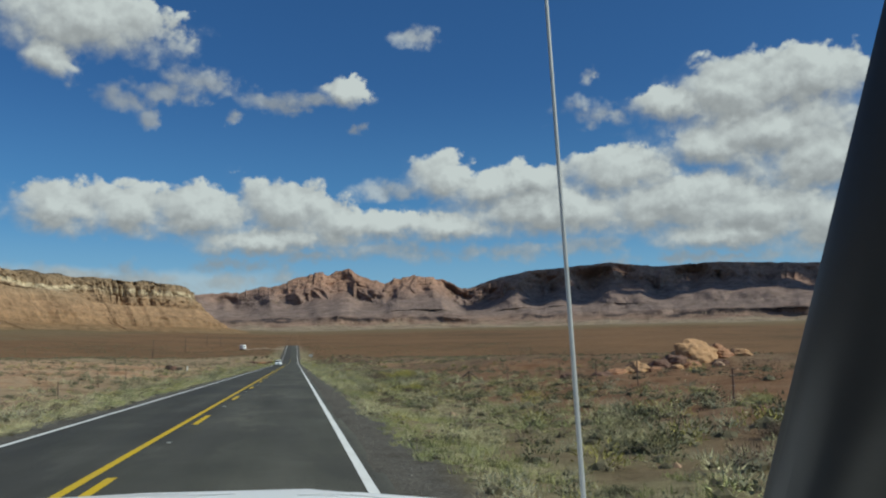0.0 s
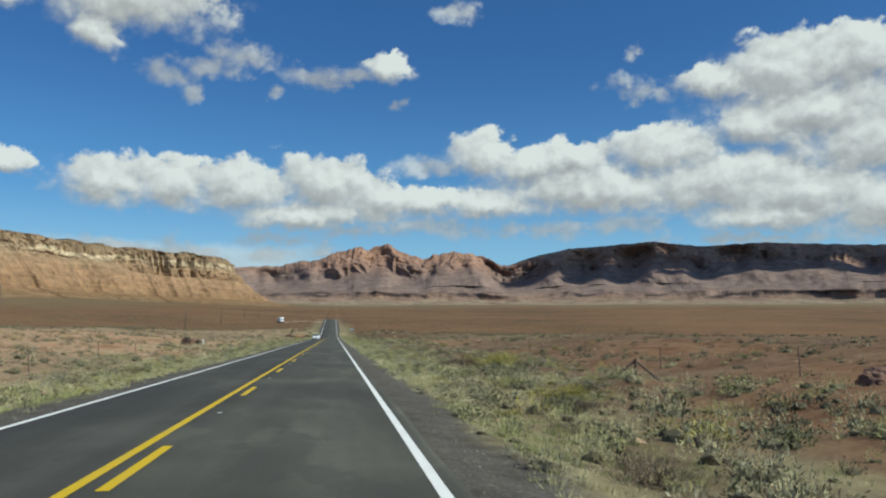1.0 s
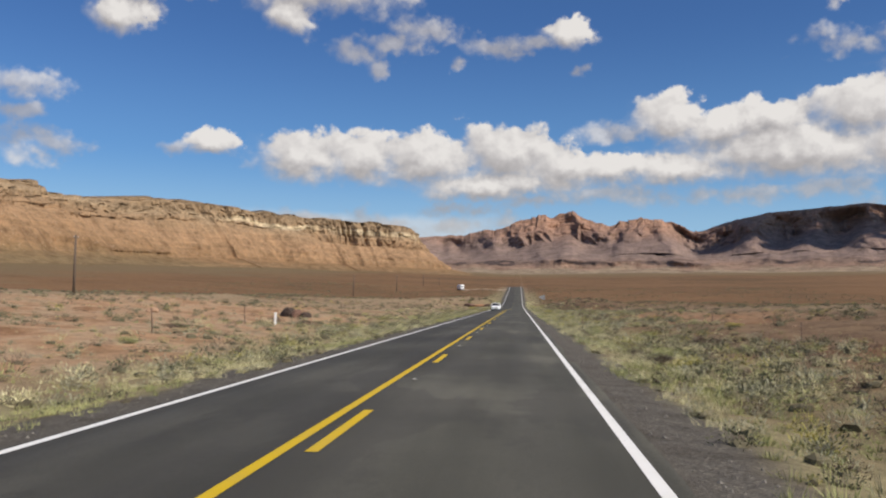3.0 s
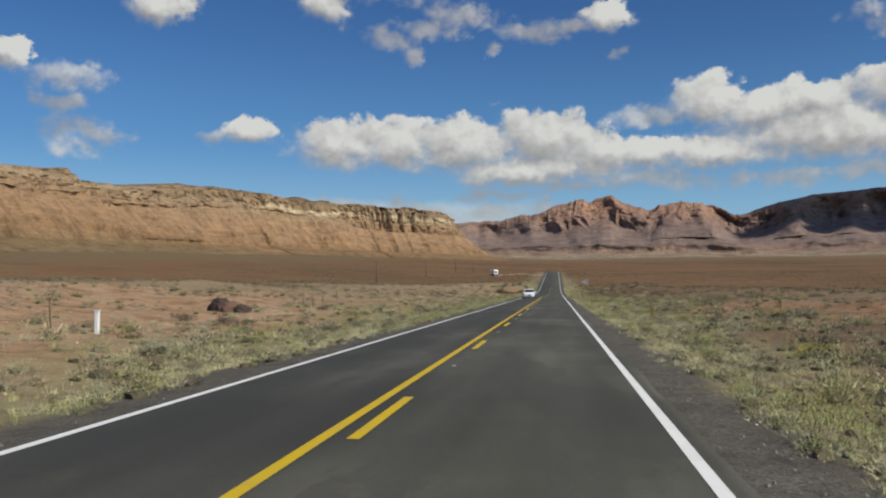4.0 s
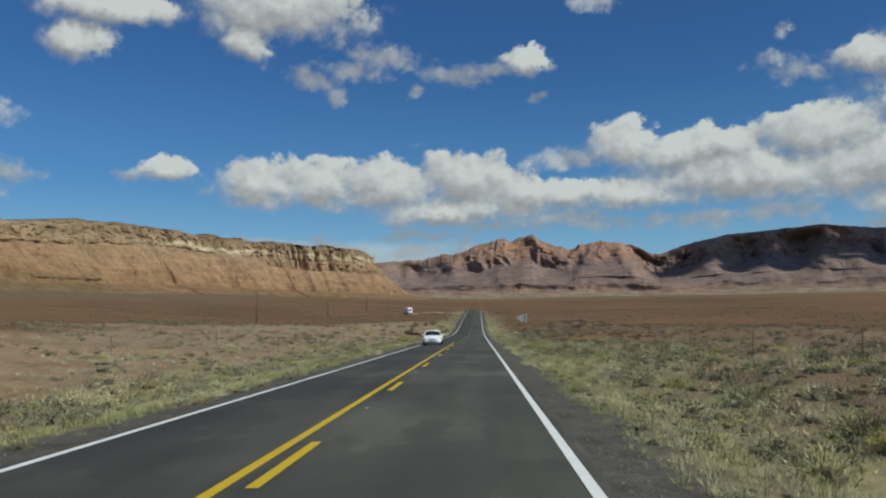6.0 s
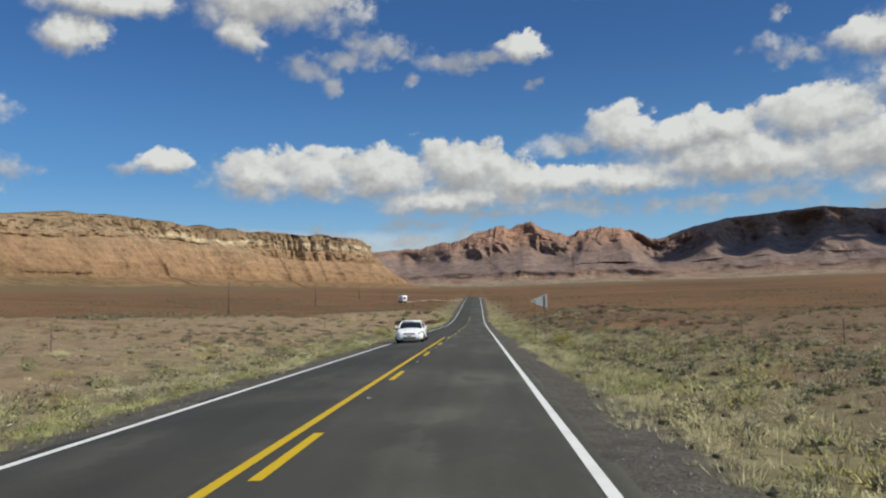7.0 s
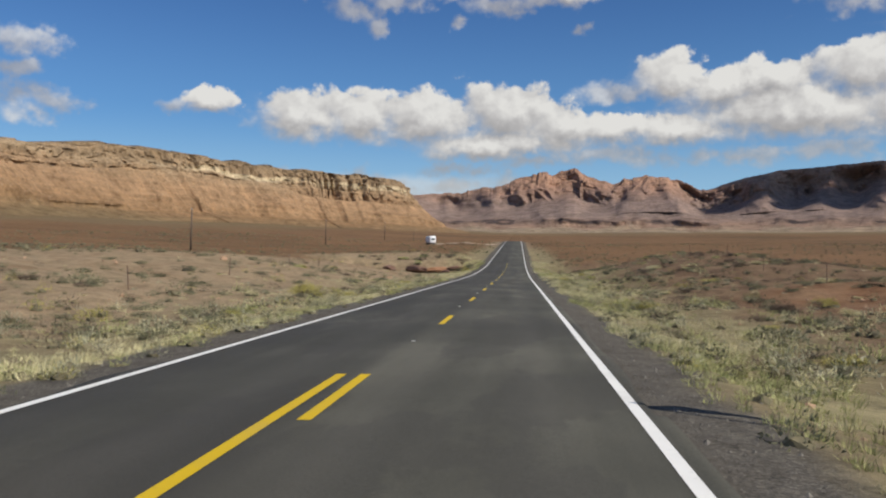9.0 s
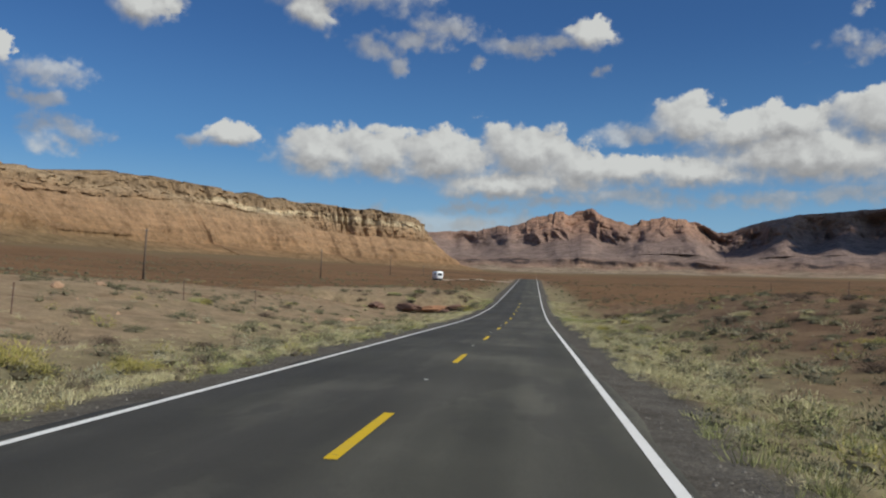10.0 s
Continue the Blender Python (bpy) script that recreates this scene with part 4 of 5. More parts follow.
def fence_brace():
    e = base("fence_brace", 12.0, 64.1)
    part("upright", rod(bmesh.new(), (0, 0, -0.3), (0, 0, 1.15), 0.08, 0.07, 10), M_WOOD, e)
    part("strut", rod(bmesh.new(), (-1.5, 0.1, -0.1), (-0.03, 0.05, 1.05), 0.06, 0.055, 10), M_WOOD, e)
    part("strut", rod(bmesh.new(), (1.5, 0.1, -0.1), (0.03, 0.05, 1.05), 0.06, 0.055, 10), M_WOOD, e)
    return tagged(e, "braced wooden fence corner with two leaning struts", "fence brace")


fence_brace()


# ---- back of a pennant sign ----
def pennant_sign():
    e = base("road_sign", 3.4, 257.5)
    for x in (-0.38, 0.38):
        part("sign_post", box(bmesh.new(), (0.05, 0.06, 3.7 if x > 0 else 3.4), (x, 0, 1.7 if x > 0 else 1.5), 0.006), M_POST, e, "dark steel sign post")
    bm = bmesh.new()
    ring = [(-0.64, 3.10), (-0.60, 3.22), (0.50, 3.64), (0.56, 3.60), (0.56, 2.64), (0.50, 2.60), (-0.60, 3.04)]
    front = [bm.verts.new((x, 0.034, z)) for x, z in ring]
    rear = [bm.verts.new((x, 0.040, z)) for x, z in ring]
    bm.faces.new(front)
    bm.faces.new(list(reversed(rear)))
    for i in range(len(ring)):
        j = (i + 1) % len(ring)
        bm.faces.new((front[i], rear[i], rear[j], front[j]))
    bmesh.ops.recalc_face_normals(bm, faces=bm.faces)
    part("sign_panel", bm, M_STEEL, e, "bare grey aluminium back of a pennant panel")
    for x, z in ((-0.38, 3.05), (-0.38, 3.16), (0.38, 2.77), (0.38, 3.40)):
        part("bolt", rod(bmesh.new(), (x, -0.04, z), (x, 0.03, z), 0.012, 0.012, 6), M_STEEL, e)
    return tagged(e, "grey pennant road sign seen from behind on two posts", "road sign")


pennant_sign()


# ---- boulders ----
def boulder(x, y, size, seed, label, mat):
    bm = bmesh.new()
    bmesh.ops.create_icosphere(bm, subdivisions=4, radius=1.0)
    shift = Vector((seed * 7.3, seed * 3.1, seed))
    for v in bm.verts:
        c = v.co.copy()
        n = noise.fractal(c * 1.1 + shift, 0.9, 2.1, 5)
        cell = noise.cell(c * 2.2 + shift)
        c *= 1 + 0.28 * n + 0.08 * cell
        v.co = Vector((c.x * size[0], c.y * size[1], max(c.z, -0.45) * size[2]))
    ob = part("boulder", bm, mat)
    ob.matrix_basis = pose(x, y, rest(x, y) + 0.2 * size[2], 0, 0, seed * 40)
    return tagged(ob, label, "boulder", "boulders")


M_RED = simple("red_sandstone", (0.30, 0.155, 0.085), 0.95, 0, 5.0, 0.5, 0.8)
# near-black paint for the mounds that stand in for a dark hole
M_SHADE = simple("dark_hole_colour", (0.055, 0.038, 0.03), 0.95, 0, 5.0, 0.5, 0.8)
M_DARK = simple("dark_sandstone", (0.15, 0.085, 0.06), 0.95, 0, 5.0, 0.5, 0.8)
M_ORANGE = simple("orange_sandstone", (0.40, 0.235, 0.12), 0.95, 0, 4.0, 0.45, 0.7)
for k, (x, y, s, m) in enumerate([(22.6, 61, (1.2, 0.9, 0.55), M_RED), (24.6, 62, (1.5, 1.1, 0.72), M_ORANGE), (26.6, 62.5, (0.9, 0.9, 0.62), M_DARK), (28.2, 63.4, (1.1, 0.9, 0.85), M_DARK),
                                  (30.7, 65, (2.2, 1.5, 1.45), M_ORANGE), (33.4, 66, (1.5, 1.1, 0.8), M_RED), (35.8, 67, (1.2, 0.9, 0.6), M_ORANGE), (21.0, 60, (0.8, 0.7, 0.42), M_DARK), (16.5, 54, (0.5, 0.45, 0.4), M_DARK),
                                  (29.2, 62, (0.9, 0.6, 0.5), M_RED), (27.4, 61.2, (0.7, 0.5, 0.3), M_ORANGE), (31.6, 62.4, (0.8, 0.5, 0.35), M_DARK), (25.4, 60.4, (0.6, 0.5, 0.3), M_RED), (15.2, 33, (0.35, 0.25, 0.16), M_STONE),
                                  (16.0, 33.4, (0.3, 0.25, 0.14), M_STONE), (30.5, 60.5, (0.5, 0.4, 0.35), M_STONE), (19.0, 58, (0.5, 0.4, 0.3), M_RED),
                                  # three mounds added in place of the dark opening in the wash bank
                                  (-24.1, 166.2, (0.75, 0.6, 0.8), M_SHADE), (-23.2, 165.6, (0.6, 0.5, 0.6), M_DARK), (-22.2, 165.2, (0.75, 0.5, 0.45), M_SHADE),
                                  (-30, 330, (0.5, 0.4, 0.25), M_STONE), (-26, 318, (0.3, 0.3, 0.25), M_STONE), (-15.5, 340, (0.7, 0.3, 0.2), M_STONE), (-31, 150, (0.5, 0.4, 0.3), M_STONE),
                                  (-25, 404, (3.4, 1.1, 0.6), M_DARK), (-20.2, 403.4, (2.8, 1.0, 0.75), M_DARK), (-16.2, 403.8, (2.6, 1.0, 0.55), M_RED), (-12.6, 404, (1.9, 0.8, 0.42), M_DARK), (-22.6, 402.6, (1.2, 0.7, 0.5), M_RED), (-18.2, 402.4, (1.1, 0.7, 0.45), M_DARK), (-14.4, 402.8, (0.9, 0.6, 0.4), M_DARK),
                                  (9.0, 262, (0.3, 0.25, 0.2), M_STONE), (14, 262, (0.4, 0.3, 0.2), M_STONE)]):
    boulder(x, y, s, k + 1, {"field_stone": "pale weathered sandstone boulder half sunk in soil", "orange_sandstone": "broad orange sandstone boulder among smaller rocks", "red_sandstone": "rounded red sandstone boulder half sunk in soil",
                             "dark_hole_colour": "near-black mound standing for a dark hole in the bank", "dark_sandstone": "dark shaded sandstone boulder half sunk in soil"}[m.name], m)


# ---- culvert marker ----
M_PAINT = simple("white_paint", (0.78, 0.78, 0.76), 0.5, 0, 15.0, 0.15)
e = base("marker_post", -17.6, 139)
part("post", box(bmesh.new(), (0.14, 0.14, 1.0), (0, 0, 0.35), 0.015), M_PAINT, e)
part("cap", box(bmesh.new(), (0.17, 0.17, 0.04), (0, 0, 0.87), 0.008), M_PAINT, e)
tagged(e, "short white painted marker post beside a wash", "marker post")


# ---- shrubs ----
def shrub_mesh(kind, seed):
    """Foliage one metre in half width: a broom of stems for rabbitbrush and grass, a leafy dome for sage."""
    r = np.random.default_rng(seed)
    if kind == "sage":
        hubs = np.stack([r.uniform(-0.5, 0.5, 9), r.uniform(-0.5, 0.5, 9), r.uniform(0.0, 0.3, 9)], -1)
        v = leaves(hubs, r.uniform(0.35, 0.6, 9), 250, 0.075, r, 0.95, 0.4, 1.2)
        return mesh_of("foliage", v, np.arange(len(v)).reshape(-1, 3), M_SAGE)
    hubs = np.stack([r.normal(0, 0.30, 12), r.normal(0, 0.30, 12), r.uniform(0.0, 0.35, 12)], -1)
    fluff = leaves(hubs, r.uniform(0.35, 0.6, 12), 210, 0.115, r, 0.95, 0.13)
    return mesh_of("foliage", fluff, np.arange(len(fluff)).reshape(-1, 3), {"rabbit": M_RABBIT, "grass": M_GRASS, "green": M_GREEN, "dead": M_TWIG}[kind])


def shrub(name, kind, seed, label):
    e = base(name, 0, 0)
    new_leaf = new("foliage", shrub_mesh(kind, seed))
    new_leaf.parent = e
    r = random.Random(seed)
    bm = bmesh.new()
    for k in range(14):
        a, l = r.uniform(0, 6.28), r.uniform(0.25, 0.5)
        rod(bm, (0.05 * math.cos(a), 0.05 * math.sin(a), -0.08), (l * math.cos(a) * 0.7, l * math.sin(a) * 0.7, l), 0.02, 0.006, 5)
    # five dark domes put in for the shade between the stems
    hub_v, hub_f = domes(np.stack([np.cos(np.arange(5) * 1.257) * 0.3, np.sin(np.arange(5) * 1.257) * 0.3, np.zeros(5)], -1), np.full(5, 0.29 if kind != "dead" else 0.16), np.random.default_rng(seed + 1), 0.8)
    shade_core = new("shade_core", mesh_of("shade_core", hub_v, hub_f, M_INNER_SHADE))
    shade_core.parent = e
    tagged(shade_core, "dark dome standing for the shade inside the shrub")
    part("stems", bm, M_TWIG, e, "bare brown stems")
    return tagged(e, label, "shrub", "roadside shrubs")


KINDS = [("sagebrush_shrub", "sage", "rounded grey-green sagebrush growing beside the road"), ("rabbitbrush_shrub", "rabbit", "yellow-green rabbitbrush clump growing beside the road"),
         ("grass_clump", "grass", "tall pale straw grass clump beside the road"), ("green_shrub", "green", "bushy green broom-like shrub beside the road"),
         ("dead_shrub", "dead", "dead brown twiggy shrub beside the road")]
stock = {}
PLACED = [("sage", 8.0, 22, 0.9, 0.8), ("grass", 6.2, 17, 0.8, 0.8), ("grass", 6.8, 20, 0.7, 0.75), ("dead", 9.2, 17, 0.8, 0.6), ("sage", 11.5, 37, 0.9, 0.8),
          ("rabbit", 6.3, 55.5, 1.1, 1.0), ("green", 5.7, 61, 0.7, 0.75), ("dead", 7.6, 57, 0.9, 0.7), ("rabbit", 7.2, 78.5, 1.3, 1.3), ("dead", 6.4, 77, 1.2, 1.0), ("rabbit", 9.4, 79.5, 1.3, 1.2),
          ("green", -12.9, 178.7, 1.1, 0.95), ("sage", -14.6, 177, 0.8, 0.5), ("rabbit", -12.8, 293.7, 1.25, 1.15), ("rabbit", -11.4, 297, 0.8, 0.7), ("sage", -11.5, 308, 0.8, 0.6),
          ("rabbit", 4.4, 253.4, 1.15, 1.1), ("dead", 3.7, 252.8, 0.6, 0.55), ("green", 8.2, 293, 1.2, 0.8), ("rabbit", 6.0, 181, 0.9, 0.7), ("dead", 6.4, 183, 0.9, 0.7),
          ("green", 4.8, 118, 0.6, 0.6), ("sage", 8.6, 137, 1.0, 0.8), ("dead", 9.2, 133, 1.0, 0.8), ("rabbit", 7.2, 141, 1.0, 0.7), ("green", -11.6, 32, 0.6, 0.5), ("rabbit", -11.8, 12, 0.9, 0.6),
          ("dead", -20.2, 157.4, 0.9, 0.7), ("dead", -23.2, 158.4, 0.9, 0.7), ("sage", -19.0, 158.2, 0.7, 0.5), ("rabbit", 8.6, 77.5, 1.2, 1.2), ("dead", 5.6, 76.4, 1.0, 0.9), ("green", 4.6, 72, 0.8, 0.8), ("dead", -13.5, 400, 1.2, 1.0), ("sage", -16, 402, 1.2, 0.9), ("rabbit", -10.8, 400.5, 1.2, 1.0), ("dead", -18.5, 400.5, 1.3, 1.0), ("sage", -21.5, 402, 1.1, 0.8), ("rabbit", -11.6, 404, 1.0, 0.8), ("dead", -25, 402.5, 1.4, 0.9)]
r_ = random.Random(23)
for k in range(34):
    w = r_.uniform(0.7, 1.3)
    PLACED.append((r_.choice(["dead", "dead", "sage", "sage", "green"]), r_.uniform(-31, -9.5), r_.uniform(402.5, 410), w, w * r_.uniform(0.6, 0.9)))
for k in range(60):
    w = r_.uniform(0.5, 1.1)
    PLACED.append((r_.choice(["dead", "sage", "sage", "grass"]), r_.uniform(6, 30), r_.uniform(318, 362), w, w * r_.uniform(0.5, 0.8)))
for k in range(300):
    side = r_.random() < 0.62
    x = 3.0 + 21 * r_.random() ** 1.4 if side else r_.uniform(-22, -10.2)
    y = r_.uniform(6, 400)
    w = r_.uniform(0.3, 0.8)
    PLACED.append((r_.choice(["sage", "sage", "rabbit", "grass", "green", "dead", "grass"]), x, y, w, w * r_.uniform(0.6, 0.95)))
for k in range(200):
    x = r_.uniform(7, 26) if k % 2 else r_.uniform(-34, -12.5)
    w = r_.uniform(0.45, 0.95)
    PLACED.append((r_.choice(["sage", "sage", "sage", "dead"]), x, r_.uniform(262, 372), w, w * r_.uniform(0.5, 0.8)))
for kind, x, y, w, tall in PLACED:
    name, _, label = next(k for k in KINDS if k[1] == kind)
    pick = (kind, r_.randrange(2))
    m = pose(x, y, rest(x, y), 0, 0, r_.uniform(0, 360))
    if pick not in stock:
        stock[pick] = shrub(name, kind, 100 + 7 * len(stock), label)
        ob = stock[pick]
        ob.matrix_basis = m
    else:
        ob = copy_thing(stock[pick], m)
    ob.scale = (w, w, tall)


# ---- white saloon in the oncoming lane ----
M_CAR = simple("white_car_paint", (0.86, 0.86, 0.86), 0.28, 0, 30.0, 0.06, 0, 0.6)
M_RUBBER = simple("tyre_rubber", (0.025, 0.025, 0.026), 0.85, 0, 30.0, 0.3, 0.2)
M_TRIM = simple("black_plastic", (0.03, 0.03, 0.032), 0.55, 0, 25.0, 0.3)
M_CHROME = simple("bright_chrome", (0.75, 0.75, 0.76), 0.2, 1.0, 10.0, 0.1)
M_ALLOY = simple("alloy_rim", (0.55, 0.55, 0.56), 0.35, 0.9, 10.0, 0.15)
M_GLASS = simple("dark_window_glass", (0.012, 0.014, 0.016), 0.06, 0, 6.0, 0.2, 0, 0.7)
M_LAMP = simple("headlamp_lens", (0.62, 0.62, 0.63), 0.15, 0.5, 40.0, 0.4)
M_AMBER = simple("red_lens", (0.30, 0.02, 0.015), 0.2, 0, 20.0, 0.2)
M_PLATE = simple("number_plate", (0.62, 0.60, 0.52), 0.5, 0, 30.0, 0.1)


def body_ring(y, hw, low, top, crown):
    t = top - low
    return [(0, y, low), (hw * 0.82, y, low), (hw * 0.97, y, low + 0.07), (hw, y, low + 0.36 * t), (hw * 0.99, y, low + 0.68 * t), (hw * 0.945, y, top - 0.05),
            (hw * 0.86, y, top), (hw * 0.55, y, top + crown * 0.7), (0, y, top + crown)]


def wheel(parent, x, y, r, wide):
    side = 1 if x > 0 else -1
    bm = rod(bmesh.new(), (x - side * wide, y, r), (x, y, r), r, r, 28)
    bmesh.ops.bevel(bm, geom=[e for e in bm.edges if len(e.link_faces) == 2 and any(len(f.verts) > 4 for f in e.link_faces)], offset=0.03, segments=2, affect="EDGES")
    w = part("wheel", bm, M_RUBBER, parent, "black rubber tyre")
    bm = bmesh.new()
    rod(bm, (x - side * 0.02, y, r), (x + side * 0.006, y, r), r * 0.66, r * 0.62, 24)
    part("rim", bm, M_ALLOY, w, "silver alloy rim")
    bm = bmesh.new()
    for k in range(5):
        a = 2 * math.pi * k / 5
        rod(bm, (x + side * 0.007, y + 0.30 * r * math.cos(a), r + 0.30 * r * math.sin(a)), (x + side * 0.012, y + 0.56 * r * math.cos(a), r + 0.56 * r * math.sin(a)), 0.045, 0.06, 8)
    part("spoke_gap", bm, M_TRIM, w)
    return w


def slab(points, thick, mat, name, parent, label=""):
    """A thin plate over the given corners, thickened along its normal."""
    bm = bmesh.new()
    face = bm.faces.new([bm.verts.new(p) for p in points])
    bmesh.ops.recalc_face_normals(bm, faces=[face])
    ext = bmesh.ops.extrude_face_region(bm, geom=[face])
    n = face.normal.copy()
    bmesh.ops.translate(bm, vec=n * thick, verts=[v for v in ext["geom"] if isinstance(v, bmesh.types.BMVert)])
    bmesh.ops.recalc_face_normals(bm, faces=bm.faces)
    return part(name, bm, mat, parent, label)


def saloon(x, y, turn=0.0):
    e = base("car", x, y, float(grade(y)) + 0.03 - 0.018 * abs(x - MID), turn)
    rings = [body_ring(*v) for v in ((0.0, 0.58, 0.30, 0.56, 0.02), (0.05, 0.72, 0.24, 0.63, 0.03), (0.18, 0.83, 0.20, 0.70, 0.04), (0.45, 0.89, 0.19, 0.77, 0.06),
                                     (0.85, 0.905, 0.19, 0.84, 0.07), (1.30, 0.91, 0.19, 0.92, 0.06), (1.9, 0.912, 0.19, 0.965, 0.03), (2.8, 0.912, 0.19, 0.985, 0.03),
                                     (3.6, 0.905, 0.19, 1.0, 0.03), (4.1, 0.89, 0.20, 1.03, 0.05), (4.5, 0.85, 0.24, 1.03, 0.05), (4.7, 0.78, 0.28, 0.99, 0.04), (4.8, 0.66, 0.36, 0.86, 0.03))]
    part("body", loft(bmesh.new(), rings), M_CAR, e, smooth=True)
    # glasshouse under a white roof
    def hoop(yy, low_w, top_w, top):
        return [(0, yy, 0.90), (low_w, yy, 0.93), (low_w * 0.99, yy, 0.97), (top_w + 0.03, yy, max(0.975, top - 0.06)), (top_w * 0.9, yy, top - 0.015), (0, yy, top)]
    part("glasshouse", loft(bmesh.new(), [hoop(1.22, 0.70, 0.66, 0.99), (hoop(1.55, 0.80, 0.66, 1.19)), hoop(1.98, 0.845, 0.62, 1.405), hoop(2.6, 0.85, 0.61, 1.44),
                                       hoop(3.25, 0.84, 0.60, 1.40), hoop(3.7, 0.80, 0.62, 1.23), hoop(4.12, 0.74, 0.66, 1.05)]), M_GLASS, e, "dark tinted glass", True)
    part("roof", loft(bmesh.new(), [[(0, yy, z - 0.03), (w, yy, z - 0.06), (w + 0.02, yy, z - 0.045), (w * 0.93, yy, z + 0.0), (0, yy, z + 0.022)]
                                    for yy, w, z in ((1.93, 0.63, 1.405), (2.1, 0.64, 1.43), (2.6, 0.645, 1.455), (3.1, 0.635, 1.435), (3.32, 0.62, 1.395))]), M_CAR, e, smooth=True)
    for s in (-1, 1):
        bm = bmesh.new()
        rod(bm, (s * 0.80, 1.22, 0.95), (s * 0.655, 1.98, 1.39), 0.03, 0.03, 8)
        part("pillar", bm, M_CAR, e)
        bm = bmesh.new()
        rod(bm, (s * 0.64, 3.22, 1.37), (s * 0.76, 4.12, 1.03), 0.035, 0.045, 8)
        part("pillar", bm, M_CAR, e)
        part("pillar", rod(bmesh.new(), (s * 0.85, 2.68, 0.97), (s * 0.655, 2.62, 1.40), 0.025, 0.022, 8), M_TRIM, e, "black centre pillar")
        m = part("mirror", box(bmesh.new(), (0.20, 0.10, 0.14), (s * 0.98, 1.62, 1.02), 0.03), M_CAR, e)
        part("mirror_arm", box(bmesh.new(), (0.10, 0.05, 0.05), (s * 0.88, 1.63, 0.98), 0.01), M_TRIM, m)
        lamp = slab([(s * 0.46, 0.030, 0.585), (s * 0.70, 0.045, 0.585), (s * 0.875, 0.26, 0.66), (s * 0.885, 0.46, 0.775), (s * 0.74, 0.27, 0.745), (s * 0.54, 0.09, 0.665)], 0.05, M_LAMP, "headlight", e,
                    "clear headlight with grey reflector")
        part("bulb", rod(bmesh.new(), (s * 0.64, 0.015, 0.63), (s * 0.66, 0.2, 0.64), 0.05, 0.05, 12), M_CHROME, lamp)
        part("fog_slot", box(bmesh.new(), (0.17, 0.05, 0.05), (s * 0.62, 0.045, 0.37), 0.012), M_TRIM, e, "black lower bumper slot")
        part("door_handle", box(bmesh.new(), (0.02, 0.16, 0.03), (s * 0.905, 2.45, 0.83), 0.008), M_CAR, e)
        part("tail_light", box(bmesh.new(), (0.20, 0.08, 0.14), (s * 0.66, 4.71, 0.86), 0.02), M_AMBER, e, "red tail light")
        for yy in (0.98, 3.72):
            part("wheel_arch", rod(bmesh.new(), (s * 0.70, yy, 0.34), (s * 0.909, yy, 0.34), 0.385, 0.385, 28), M_TRIM, e, "dark wheel arch")
            wheel(e, s * 0.925, yy, 0.33, 0.22)
    grille = part("grille", box(bmesh.new(), (0.80, 0.06, 0.12), (0, 0.02, 0.59), 0.02), M_ALLOY, e, "silver slatted grille")
    for z in (0.56, 0.59, 0.62):
        part("slat", box(bmesh.new(), (0.72, 0.03, 0.010), (0, -0.005, z), 0.003), M_TRIM, grille)
    part("badge", rod(bmesh.new(), (0, -0.022, 0.595), (0, 0.02, 0.595), 0.06, 0.055, 16), M_CHROME, grille)
    part("bumper_intake", box(bmesh.new(), (0.86, 0.06, 0.10), (0, 0.02, 0.34), 0.02), M_TRIM, e, "black lower air intake")
    plate = part("number_plate", box(bmesh.new(), (0.31, 0.02, 0.155), (0.0, -0.020, 0.44), 0.006), M_PLATE, e)
    part("plate_bar", box(bmesh.new(), (0.22, 0.01, 0.05), (0.0, -0.032, 0.435), 0.003), M_TRIM, plate)
    part("wiper", rod(bmesh.new(), (-0.5, 1.25, 1.005), (0.1, 1.30, 1.045), 0.012, 0.01, 6), M_TRIM, e)
    return tagged(e, "white four-door saloon car facing along the oncoming lane", "car")


saloon(-5.78, 249.2)


# ---- camper on a dirt pull-out ----
def camper(x, y, turn):
    e = base("camper_trailer", x, y, rest(x, y, 0.0), turn)
    part("body", box(bmesh.new(), (2.5, 6.2, 2.7), (0, 3.1, 1.95), 0.5), M_CAR, e, smooth=True)
    part("skirt", box(bmesh.new(), (2.3, 5.6, 0.4), (0, 3.1, 0.62), 0.04), M_TRIM, e, "dark underbody")
    part("rear_window", box(bmesh.new(), (1.5, 0.04, 0.75), (0, -0.01, 2.15), 0.015), M_GLASS, e, "dark rear window")
    for s in (-1, 1):
        part("side_window", box(bmesh.new(), (0.04, 1.3, 0.6), (s * 1.245, 2.0, 2.2), 0.012), M_GLASS, e, "dark side window")
        part("tail_light", box(bmesh.new(), (0.14, 0.04, 0.25), (s * 1.0, -0.01, 1.05), 0.01), M_AMBER, e, "red tail light")
        wheel(e, s * 1.22, 2.6, 0.36, 0.25)
        wheel(e, s * 1.22, 3.5, 0.36, 0.25)
    part("bumper", box(bmesh.new(), (2.3, 0.12, 0.16), (0, -0.05, 0.62), 0.02), M_TRIM, e)
    part("awning", rod(bmesh.new(), (1.33, 1.0, 2.95), (1.33, 5.4, 2.95), 0.09, 0.09, 10), M_CHROME, e, "rolled awning tube")
    part("drawbar", rod(bmesh.new(), (0, 6.1, 0.55), (0, 7.5, 0.55), 0.07, 0.05, 8), M_TRIM, e)
    part("jack", rod(bmesh.new(), (0, 7.2, 0.0), (0, 7.2, 0.7), 0.04, 0.04, 8), M_STEEL, e)
    return tagged(e, "white camper trailer parked on a dirt pull-out", "camper trailer")


